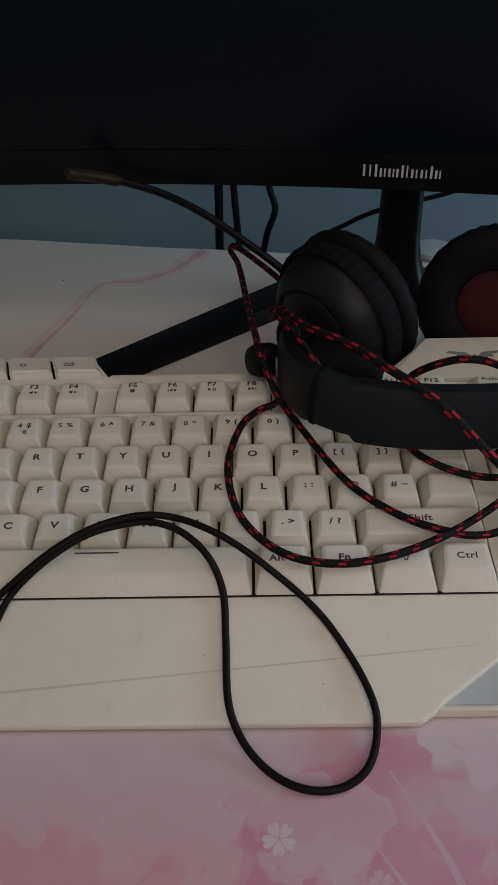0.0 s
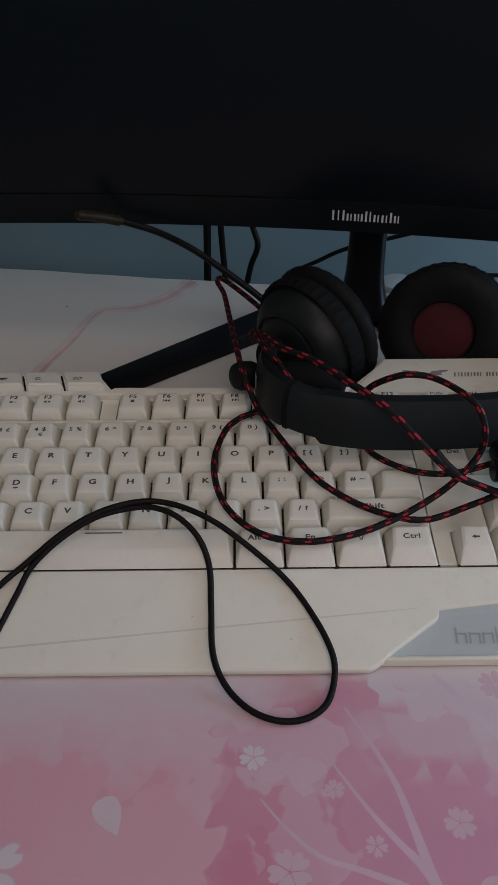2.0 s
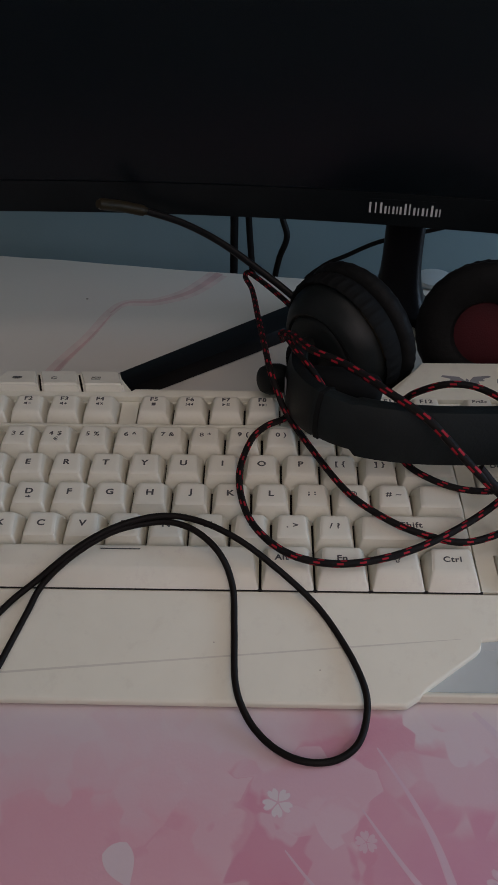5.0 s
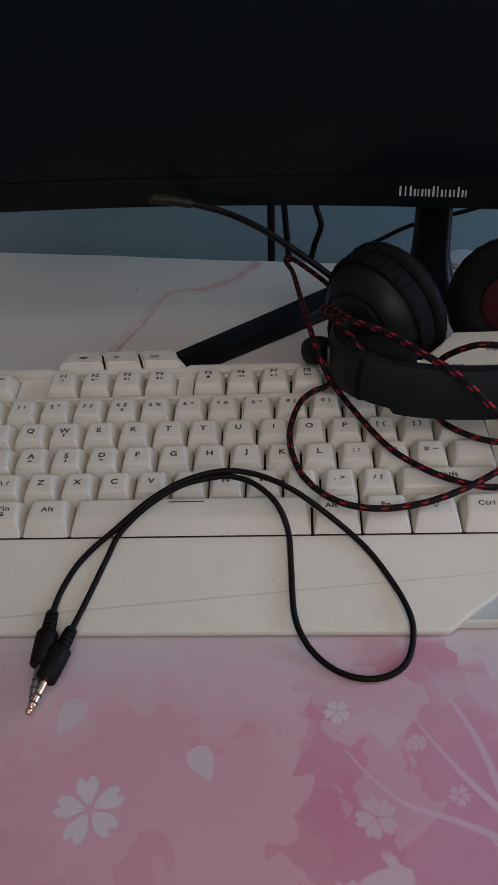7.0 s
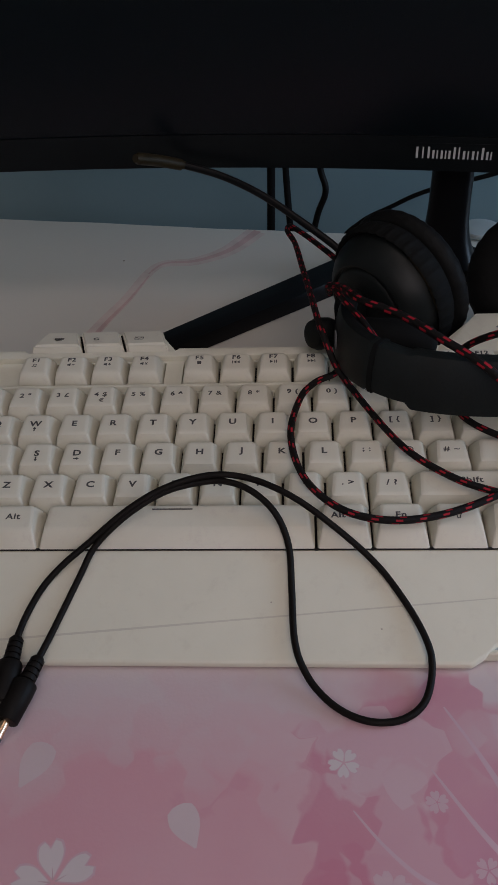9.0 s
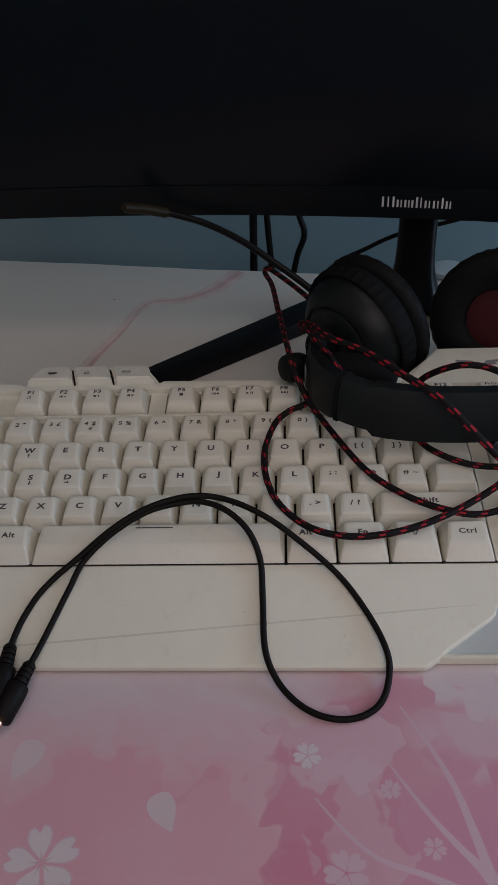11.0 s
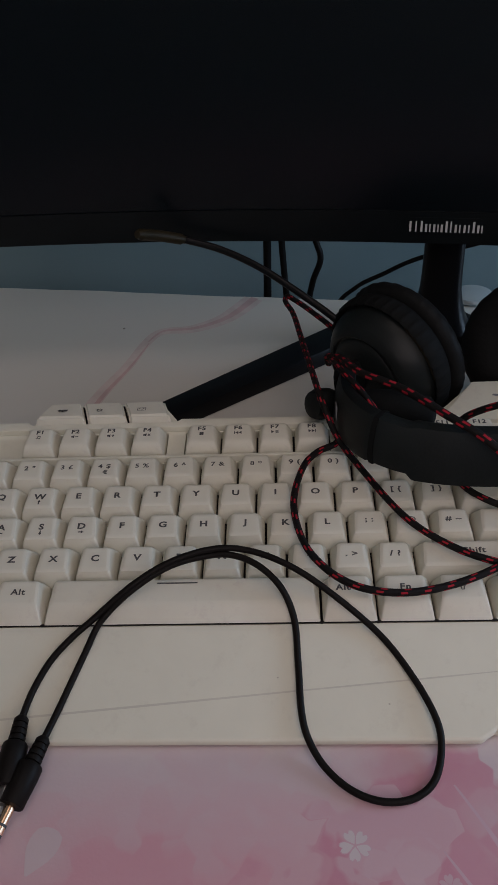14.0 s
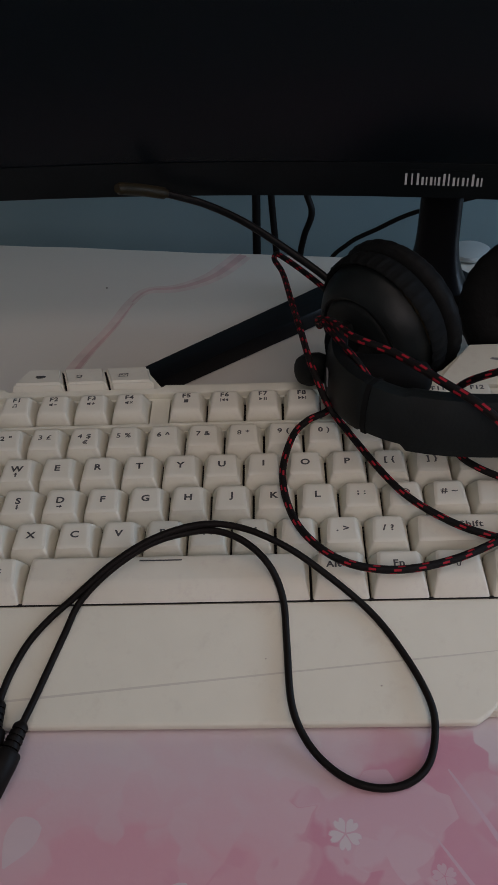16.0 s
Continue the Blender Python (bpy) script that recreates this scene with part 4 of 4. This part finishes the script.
# near-black plate puts shade into the gaps between the media keys
part("media_base", prism([(-0.1110, 0.0563), (-0.0372, 0.0563), (-0.0450, 0.0744), (-0.1050, 0.0744)], 0.0002, 0.0006, 0.0001), GAP_SHADE, keyboard, m=Matrix())
media_key(-0.1118, -0.0830, 0.0058, -0.0056, "screen")
media_key(-0.0820, -0.0602, -0.0056, -0.0058, "globe")
media_key(-0.0592, -0.0362, -0.0058, -0.0060, "letter")

# wing emblem and maker's name as plain shapes
bm = bmesh.new()
for s in (-1, 1):
    flat([[(s * 0.0012, 0.0), (s * 0.0040, 0.0034), (s * 0.0128, 0.0046), (s * 0.0140, 0.0034), (s * 0.0088, 0.0016), (s * 0.0098, -0.0002), (s * 0.0062, -0.0004), (s * 0.0064, -0.0026), (s * 0.0030, -0.0022), (s * 0.0010, -0.0042)]], bm)
flat([[(-0.0009, -0.003), (0.0009, -0.003), (0.0009, 0.0008), (0, 0.002), (-0.0009, 0.0008)]], bm)
bmesh.ops.triangulate(bm, faces=bm.faces[:])
part("emblem", bm, GREYINK, keyboard, "grey winged emblem", m=pose(0.1505, 0.0690, 0.0032), smooth=False)
bm = bmesh.new()
x = 0.0
for w in (0.0032, 0.0030, 0.0028, 0.0010, 0.0026, 0, 0.0026, 0.0030, 0.0028, 0.0022, 0.0026):
    if w:
        flat([[(x, -0.0019), (x + 0.0011, -0.0019), (x + 0.0018, 0.0019), (x + 0.0007, 0.0019)], [(x + w - 0.0008, -0.0019), (x + w, -0.0019), (x + w + 0.0007, 0.0019), (x + w - 0.0001, 0.0019)]], bm)
    x += w + 0.0009 if w else 0.002
part("name_bars", bm, GREYINK, keyboard, "grey printed bars", m=pose(0.1665, 0.0690, 0.0032), smooth=False)


# wrist rest: a falling plane with a slanting crease and a thin front edge
def rest_z(x, y):
    return 0.0198 + (y + 0.0688) * 0.362


def rest_front(x):
    """The rest's front edge: straight, then a slant up to its tip, then the strip over the panel."""
    line = ((-0.172, -0.1122), (0.0970, -0.1124), (0.1027, -0.1090), (0.1058, -0.1062), (0.1278, -0.0920), (0.1296, -0.0902), (0.1303, -0.0872), (0.200, -0.0800), (0.311, -0.0780))
    for (xa, ya), (xb, yb) in zip(line, line[1:]):
        if x <= xb:
            return ya + (yb - ya) * (x - xa) / (xb - xa)
    return line[-1][1]


bm = bmesh.new()
cols = []
for x in (-0.172, -0.096, -0.02, 0.06, 0.0960, 0.0970, 0.0982, 0.1015, 0.1027, 0.1040, 0.1058, 0.1110, 0.1180, 0.1250, 0.1278, 0.1289, 0.1296, 0.1299, 0.1303, 0.160, 0.200, 0.311):
    front = rest_front(x)
    c = min(max(-0.0965 + 0.0825 * x, front + 0.0042), -0.0745)
    ys = (-0.0682, c + 0.0005, c, c - 0.0005, front + 0.0012, front + 0.0004, front)
    zs = [rest_z(x, y) for y in ys]
    zs[2] -= 0.00006 if -0.11 < x < 0.115 else 0.0
    zs[5] -= 0.0002
    zs[6] -= 0.0009
    low = max(0.0012, zs[6] - 0.0022)
    cols.append([bm.verts.new((x, y, z)) for y, z in zip(ys, zs)] + [bm.verts.new((x, front + 0.0003, low)), bm.verts.new((x, front + 0.008, max(0.0010, low - 0.0006))), bm.verts.new((x, -0.0682, 0.004))])
for a, b in zip(cols, cols[1:]):
    for k in range(10):
        bm.faces.new((a[k], a[(k + 1) % 10], b[(k + 1) % 10], b[k]))
bm.faces.new(cols[0])
bm.faces.new(cols[-1][::-1])
rest = part("wrist_rest", bm, WHITE, keyboard, "smooth white wrist rest with a slanting crease")
for f in rest.data.polygons:
    f.use_smooth = f.normal.z < 0.90
# shade of the crease, laid on as a thin darker strip
crease = bmesh.new()
for x in (-0.150, -0.09, -0.03, 0.03, 0.085, 0.122):
    c = -0.0965 + 0.0825 * x
    wide = 0.00042 if -0.14 < x < 0.03 else 0.00030 if x < 0.10 else 0.00008
    pair = [crease.verts.new((x, c + s * wide, rest_z(x, c + s * wide) + 0.00004)) for s in (1, -1)]
    if x > -0.150:
        crease.faces.new((old[0], old[1], pair[1], pair[0]))
    old = pair
part("crease_line", crease, CREASE_SHADE, keyboard, "faint darker strip painted as shade along the crease", smooth=False)
PANEL_Z = lambda x, y: 0.0114 + (y + 0.0864) * 0.375
bm = prism([(0.1035, -0.1060), (0.311, -0.1060), (0.311, -0.0830), (0.200, -0.0842), (0.1285, -0.0900)], 0.0012, PANEL_Z)
# the slope from the rest's strip down into the panel
for (xa, xb) in ((0.1285, 0.160), (0.160, 0.200), (0.200, 0.311)):
    quad = []
    for x, up in ((xa, 0), (xb, 0), (xb, 1), (xa, 1)):
        y = rest_front(max(x, 0.1303)) + 0.0003 if up else (-0.0900 + (x - 0.1285) * 0.0811 if x <= 0.2 else -0.0830)
        quad.append(bm.verts.new((x, y, rest_z(x, y) - 0.0008 if up else PANEL_Z(x, y) + 0.00005)))
    bm.faces.new(quad)
panel = part("front_panel", bm, PANEL, keyboard, "blue-grey glossy recessed panel")
bm = prism([(0.1022, -0.1083), (0.311, -0.1083), (0.311, -0.1060), (0.1038, -0.1060)], 0.0008, 0.0052, 0.0009, 3)
part("panel_lip", bm, WHITE, keyboard)
# specks of dirt on the rest
for x, y, r in ((0.0192, -0.0892, 0.0004), (0.0631, -0.0994, 0.0004)):
    bm = bmesh.new()
    bmesh.ops.create_icosphere(bm, subdivisions=1, radius=r, matrix=Matrix.Translation((x, y, rest_z(x, y) + r * 0.3)) @ Matrix.Diagonal((1.1, 0.9, 0.5, 1)))
    tagged(part("crumb", bm, SPECK, None, "tiny brownish speck lying on the white wrist rest"), category="crumb")

# the maker's name on the panel as plain strokes
PLATE = Matrix.Translation((0.1362, -0.1008, PANEL_Z(0, -0.1008) + 0.0002)) @ pose(0, 0, 0, math.degrees(math.atan(0.375)), 0, 0)


def panel_stroke(x0, x1, y0, y1):
    part("mark_stroke", flat([[(x0, y0), (x1, y0), (x1, y1), (x0, y1)]]), PANELINK, panel, "dim grey stroke", m=PLATE, smooth=False)


x = 0.0
for w, h in ((0.0050, 0.0074), (0.0052, 0.0050), (0.0050, 0.0050), (0.0012, 0.0074), (0.0036, 0.0070)):
    panel_stroke(x, x + 0.0009, 0, h)
    if w > 0.0049:
        panel_stroke(x + w - 0.0009, x + w, 0, 0.0048)
        panel_stroke(x + 0.00092, x + w - 0.00092, 0.0040, 0.0048)
    x += w + 0.0009


# ---- headset ----
headset = tagged(empty("headset", pose(0.13, 0.08, 0.0)), "black gaming headset with red inner cloth lying across keyboard", "headset")
BAND = [(0.0580, 0.072, 0.0500), (0.0545, 0.050, 0.0540), (0.0555, 0.026, 0.0600), (0.0645, 0.0045, 0.0640), (0.0850, -0.0060, 0.0625), (0.1200, -0.0078, 0.0598), (0.1715, -0.0020, 0.0575), (0.2060, 0.0090, 0.0570), (0.2240, 0.032, 0.0555), (0.2260, 0.062, 0.0540)]


def strip(points, half, thick, s0, s1, lean=0.12, steps=10):
    """A padded strip on edge along the path between the shares s0 and s1; half(s) gives its reach below and above."""
    path = smooth_path(points, steps)
    n = len(path)
    bm = bmesh.new()
    rings = []
    i0, i1 = round(s0 * (n - 1)), round(s1 * (n - 1))
    for i in range(i0, i1 + 1):
        q = path[i]
        d = (path[min(i + 1, n - 1)] - path[max(i - 1, 0)]).normalized()
        outw = Vector((d.y, -d.x, 0)).normalized()          # away from the head
        up = (Vector((0, 0, 1)) - outw * lean).normalized()
        f = up.cross(d).normalized()
        if f.dot(outw) < 0:
            f = -f
        (lo, hi), t = half(i / (n - 1)), thick
        rings.append([bm.verts.new(q + up * ((lo if a < 0 else hi) * a) + f * (t * b)) for a, b in ((-1, -0.15), (-0.94, 0.35), (-0.6, 0.5), (0, 0.56), (0.6, 0.5), (0.94, 0.35), (1, -0.15), (0.9, -0.5), (0, -0.62), (-0.9, -0.5))])
    m = len(rings[0])
    for a, b in zip(rings, rings[1:]):
        for k in range(m):
            bm.faces.new((a[k], a[(k + 1) % m], b[(k + 1) % m], b[k]))
    bm.faces.new(rings[0][::-1])
    bm.faces.new(rings[-1])
    return bm


part("band_collar", strip(BAND, lambda s: (0.0127, 0.0134), 0.0112, 0.340, 0.358), MATTE, headset)
part("headband", strip(BAND, lambda s: (0.0120, 0.0128) if s < 0.43 else (0.0150, 0.0140) if s < 0.68 else (0.0130, 0.0130), 0.010, 0.335, 0.76), BANDSKIN, headset, "soft black padded headband")
part("band_end", strip(BAND, lambda s: (0.0132, 0.0130), 0.0085, 0.03, 0.333), BLACK, headset)
part("band_end", strip(BAND, lambda s: (0.0132, 0.0130), 0.0085, 0.762, 0.97), BLACK, headset)
# knob at the slider's end
part("hinge_knob", lathe([(0.002, -0.008), (0.0066, -0.0075), (0.0080, -0.004), (0.0083, 0.003), (0.0069, 0.0065), (0.003, 0.0078)], 28), BLACK, headset, m=Matrix.Translation((-0.13, -0.08, 0)) @ aim((0.0440, 0.0525, 0.0500), (-0.8, -0.5, 0.25)))


def ear_cup(origin, outward):
    """A cup whose z runs outwards: shell with a domed cap, stitched cushion, red cloth inside."""
    m = Matrix.Translation((-0.13, -0.08, 0)) @ aim(origin, outward)
    def knurl(r, z, a, j):
        return (r * (1 + 0.012 * max(0.0, math.sin(a * 39)) ** 0.5), z) if 2 <= j <= 5 else (r, z)
    shell = lathe([(0.004, -0.0030), (0.0366, -0.0030), (0.0368, 0.0060), (0.0364, 0.0078), (0.0358, 0.0112), (0.0340, 0.0150),
                   (0.0312, 0.0188), (0.0288, 0.0214), (0.0266, 0.0226), (0.0256, 0.0224), (0.0250, 0.0212), (0.0242, 0.0212), (0.0236, 0.0226), (0.0220, 0.0236), (0.0160, 0.0254), (0.0100, 0.0264), (0.002, 0.0268)], 80)
    cup = part("ear_cup", shell, CUPBLACK, headset, m=m)
    rim = lathe([(0.0330, -0.0038), (0.0385, -0.0036), (0.0398, -0.0010), (0.0403, 0.0030), (0.0398, 0.0072), (0.0386, 0.0088), (0.0378, 0.0082), (0.0370, 0.0070)], 312, ripple=knurl)
    part("cup_rim", rim, MATTE, cup, "ribbed black rubber rim", m=Matrix())
    slot = [(0.0246 * math.cos(radians(a)), 0.0246 * math.sin(radians(a)), 0.0216) for a in range(70, -31, -10)]
    part("face_slot", tube(slot, lambda s: 0.0012 * min(1.0, 0.3 + 4 * s * (1 - s)), 8, 4), MATTE, cup, m=Matrix())
    # the gold glint in the groove, put in as a brass-toned arc
    arc = [(0.0372 * math.cos(radians(a)), 0.0372 * math.sin(radians(a)), 0.0080) for a in range(62, 7, -6)]
    part("glint_arc", tube(arc, lambda s: 0.0007 * min(1.0, 0.3 + 4 * s * (1 - s)), 8, 4), BRASS, cup, "thin dull brass-toned arc that imitates a glint", m=Matrix())

    def wrinkle(r, z, a, j):
        k = 1 + 0.006 * math.sin(a * 34 + 2.0 * math.sin(a * 5)) * (1 if 1 < j < 9 else 0)
        return r * k, z
    cushion = lathe([(0.0330, -0.0040), (0.0372, -0.0044), (0.0402, -0.0062), (0.0416, -0.0090), (0.0412, -0.0122), (0.0380, -0.0156), (0.0315, -0.0172), (0.0248, -0.0164), (0.0200, -0.0146), (0.0186, -0.0118), (0.0198, -0.0086)], 136, ripple=wrinkle)
    # open the middle
    cushion.faces.ensure_lookup_table()
    for f in [f for f in cushion.faces if len(f.verts) > 8]:
        cushion.faces.remove(f)
    part("cushion", cushion, LEATHER, cup, "wrinkled black leatherette ring", m=Matrix())
    part("speaker_cloth", lathe([(0.0005, -0.0110), (0.010, -0.0106), (0.016, -0.0098), (0.0196, -0.0090), (0.0196, -0.0075), (0.0005, -0.0070)], 48), REDCLOTH, cup, "deep red cloth disc", m=Matrix())
    return cup


LEFT_C, LEFT_OUT = Vector((0.0866, 0.1040, 0.0464)), Vector((-0.73, -0.658, -0.184))
RIGHT_C, RIGHT_OUT = Vector((0.1722, 0.1170, 0.0438)), Vector((0.36, 0.87, -0.22))
left_cup = ear_cup(LEFT_C, LEFT_OUT)
right_cup = ear_cup(RIGHT_C, RIGHT_OUT)
# yokes from the band ends to the cups
part("yoke", strip([(0.0555, 0.060, 0.0500), (0.0558, 0.068, 0.0490), (0.0575, 0.077, 0.0478), (0.0640, 0.085, 0.0466), (0.0770, 0.095, 0.0455)], lambda s: (0.0105 - 0.002 * s,) * 2, 0.007, 0, 1, 0.2), BLACK, headset)
part("yoke", strip([(0.2255, 0.054, 0.0560), (0.2250, 0.080, 0.0560), (0.2200, 0.110, 0.0560), (0.2080, 0.130, 0.0540), (0.1950, 0.138, 0.0520)][::-1], lambda s: (0.0130 - 0.004 * (1 - s),) * 2, 0.007, 0, 1, 0.2), BLACK, headset)
part("yoke_fork", tube([(0.0600, 0.040, 0.0560), (0.0680, 0.034, 0.0590), (0.0790, 0.031, 0.0600), (0.0900, 0.029, 0.0580), (0.0960, 0.029, 0.0560)], lambda s: 0.0095 if s < 0.85 else 0.0095 - 0.03 * (s - 0.85), 16, 8), MATTE, headset)
bm = bmesh.new()
box(bm, -0.0003, 0.0003, -0.0022, 0.0022, -0.0042, 0.0042, 0.0002, 1)
part("side_label", bm, GREYINK, headset, "small pale sticker", m=Matrix.Translation((-0.13, -0.08, 0)) @ pose(0.0496, 0.0310, 0.0600, 0, 0, 4))
# microphone on its bent stalk
NECK = [(0.0680, 0.114, 0.050), (0.0551, 0.128, 0.0593), (0.0318, 0.142, 0.0721), (0.0098, 0.155, 0.0822), (-0.0127, 0.166, 0.0891), (-0.0347, 0.171, 0.0942)]
stalk = part("microphone_stalk", tube(NECK, 0.0022, 12, 10), GLOSSBLACK, headset, "bent black rubber stalk")
part("microphone_head", tube([(-0.0347, 0.171, 0.0942), (-0.0488, 0.162, 0.1009), (-0.0594, 0.15, 0.107)], lambda s: 0.0034 if 0.06 < s < 0.94 else 0.0024, 16, 10), BRASS, stalk, "dull brown microphone tip")

# ---- the headset's braided cord ----
cord = tagged(empty("braided_cord", pose(0.10, 0.0, 0.0)), "black and red braided headset cord tangled over keyboard", "cable")
RC = 0.00165
part("cord_strand", tube([(0.0600, 0.118, 0.050), (0.0530, 0.130, 0.053), (0.0400, 0.148, 0.056), (0.0300, 0.163, 0.0565), (0.0270, 0.166, 0.0560), (0.0262, 0.160, 0.0555), (0.0308, 0.142, 0.0560), (0.0350, 0.1000, 0.0605), (0.0388, 0.0640, 0.0640), (0.0420, 0.0400, 0.0632), (0.0458, 0.0290, 0.0575), (0.0500, 0.0240, 0.0490), (0.0591, 0.0120, 0.0412),
      (0.0771, -0.0202, 0.0368), (0.0945, -0.0369, 0.0344), (0.1119, -0.0462, 0.0333), (0.1298, -0.0482, 0.0318), (0.1523, -0.0397, 0.0330), (0.1700, -0.0333, 0.0360)], RC, 10, 10), BRAID, cord)
part("cord_strand", tube([(0.0520, 0.0330, 0.0440), (0.0493, 0.0279, 0.0422), (0.0400, 0.0225, 0.0412), (0.0324, 0.0115, 0.0400), (0.0276, -0.0121, 0.0372), (0.0331, -0.0378, 0.0342), (0.0482, -0.0557, 0.0324), (0.0686, -0.0621, 0.0318), (0.0925, -0.0586, 0.0322), (0.1174, -0.0486, 0.0350), (0.1420, -0.0335, 0.0400),
      (0.1570, -0.0240, 0.0520), (0.1560, -0.0265, 0.0700), (0.1500, -0.0210, 0.0810), (0.1365, -0.0051, 0.0830), (0.1230, -0.0005, 0.0830), (0.1120, 0.0050, 0.0760), (0.1060, 0.0120, 0.0660), (0.1035, 0.0150, 0.0560), (0.1040, 0.0120, 0.0440), (0.1062, -0.0003, 0.0388), (0.1163, -0.0111, 0.0372), (0.1312, -0.0179, 0.0360), (0.1485, -0.0187, 0.0360), (0.168, -0.014, 0.038)], RC, 10, 10), BRAID, cord)
part("cord_strand", tube([(0.0490, 0.0830, 0.0560), (0.0480, 0.0760, 0.0640), (0.0540, 0.0600, 0.0720), (0.0616, 0.0340, 0.0795), (0.0785, 0.0172, 0.0808), (0.0941, -0.0020, 0.0800), (0.1110, -0.0180, 0.0755), (0.1290, -0.0310, 0.0612), (0.1440, -0.0350, 0.0480), (0.1650, -0.0390, 0.0400)], RC * 1.15, 10, 10), BRAIDLONG, cord)
part("cord_strand", tube([(0.0490, 0.0830, 0.0560), (0.0500, 0.0640, 0.0690), (0.0546, 0.0454, 0.0722), (0.0600, 0.0340, 0.0715), (0.0641, 0.0270, 0.0692), (0.0690, 0.0200, 0.0640), (0.0720, 0.0160, 0.0570)], RC * 0.9, 10, 10), BRAIDLONG, cord)
part("cord_clasp", tube([(0.1330, -0.0305, 0.0590), (0.1385, -0.0330, 0.0530), (0.1440, -0.0345, 0.0480)], 0.0025, 12, 6), SMOKE, cord, "smoky clear clasp")
remote = tagged(empty("volume_remote", pose(0.176, -0.026, 0.036)), "black inline volume remote with a side thumb wheel", "remote control")
bm = bmesh.new()
box(bm, 0.168, 0.186, -0.052, -0.004, 0.0365, 0.0490, 0.004, 3)
part("remote_body", bm, BLACK, remote)
part("thumb_wheel", lathe([(0.001, 0.0), (0.0055, 0.0), (0.006, 0.0008), (0.006, 0.0022), (0.0052, 0.003), (0.001, 0.003)], 28), GLOSSBLACK, remote, "", m=pose(-0.0085, 0.0, 0.0075, 0, -90, 0))

# ---- the audio lead with two plugs ----
lead = tagged(empty("audio_lead", pose(0.0, -0.09, 0.0)), "thin black audio lead looped over wrist rest and cloth", "cable")
LEAD = [(-0.0822, -0.1060, 0.0105), (-0.0804, -0.0950, 0.0122), (-0.0752, -0.0834, 0.0161), (-0.0676, -0.0752, 0.0204), (-0.0584, -0.0679, 0.0245), (-0.0416, -0.0581, 0.0346), (-0.0254, -0.0506, 0.0405), (-0.0076, -0.0456, 0.0426), (0.0077, -0.0462, 0.0420), (0.0240, -0.0527, 0.0398), (0.0398, -0.0605, 0.0330), (0.0611, -0.0736, 0.0200), (0.0735, -0.0908, 0.0134), (0.0802, -0.1066, 0.0092),
        (0.0808, -0.1165, 0.0050), (0.0771, -0.1270, 0.0022), (0.0695, -0.1336, 0.0018), (0.0598, -0.1356, 0.0018), (0.0500, -0.1333, 0.0018), (0.0410, -0.1272, 0.0022), (0.0334, -0.1180, 0.0042), (0.0287, -0.1062, 0.0091), (0.0276, -0.0848, 0.0156), (0.0265, -0.0684, 0.0231), (0.0214, -0.0596, 0.0329), (0.0119, -0.0518, 0.0384), (0.0010, -0.0472, 0.0402), (-0.0095, -0.0469, 0.0400),
        (-0.0258, -0.0512, 0.0385), (-0.0420, -0.0592, 0.0325), (-0.0550, -0.0684, 0.0239), (-0.0606, -0.0795, 0.0176), (-0.0650, -0.0913, 0.0132), (-0.0690, -0.1035, 0.0098), (-0.0719, -0.1140, 0.0086)]
part("cord", tube(LEAD, 0.00142, 10, 6), RUBBER, lead)


def jack(name_at, tip_at, metal):
    """A moulded plug with a ridged sleeve and a gold pin, from the cord's end towards the tip."""
    a, b = Vector(name_at), Vector(tip_at)
    m = aim(a, b - a)
    length = (b - a).length
    back = Matrix.Translation((0.0, 0.09, 0.0))
    body_end = length - 0.0160
    prof = [(0.0018, -0.001)]
    for k in range(4):
        z = 0.0004 + k * 0.0024
        prof += [(0.0029 + 0.00012 * k, z), (0.0029 + 0.00012 * k, z + 0.0015), (0.0023 + 0.0001 * k, z + 0.0016), (0.0023 + 0.0001 * k, z + 0.0023)]
    prof += [(0.0036, 0.0098), (0.0045, 0.0102), (0.0049, 0.0110), (0.0050, 0.0150), (0.0047, body_end - 0.0005), (0.0043, body_end), (0.0008, body_end + 0.0001)]
    plug = part("plug", lathe(prof, 20), RUBBER, lead, m=back @ m)
    pin = [(0.0018, 0.0), (0.00185, 0.0070), (0.00185, 0.0118), (0.00175, 0.0128), (0.0014, 0.0133), (0.00175, 0.0143), (0.0015, 0.0154), (0.0009, 0.0160), (0.0002, 0.0161)]
    p = part("pin", lathe(pin, 20), metal, plug, "three-pole metal pin", m=Matrix.Translation((0, 0, body_end)))
    for z in (0.0066, 0.0102):
        part("insulator_ring", lathe([(0.0010, z), (0.00194, z), (0.00194, z + 0.0010), (0.0010, z + 0.0010)], 20), LEGEND, plug, m=Matrix.Translation((0, 0, body_end)))


jack((-0.0822, -0.1060, 0.0105), (-0.0822, -0.1480, 0.0046), STEEL)
jack((-0.0719, -0.1140, 0.0086), (-0.0826, -0.1545, 0.0044), GOLD)
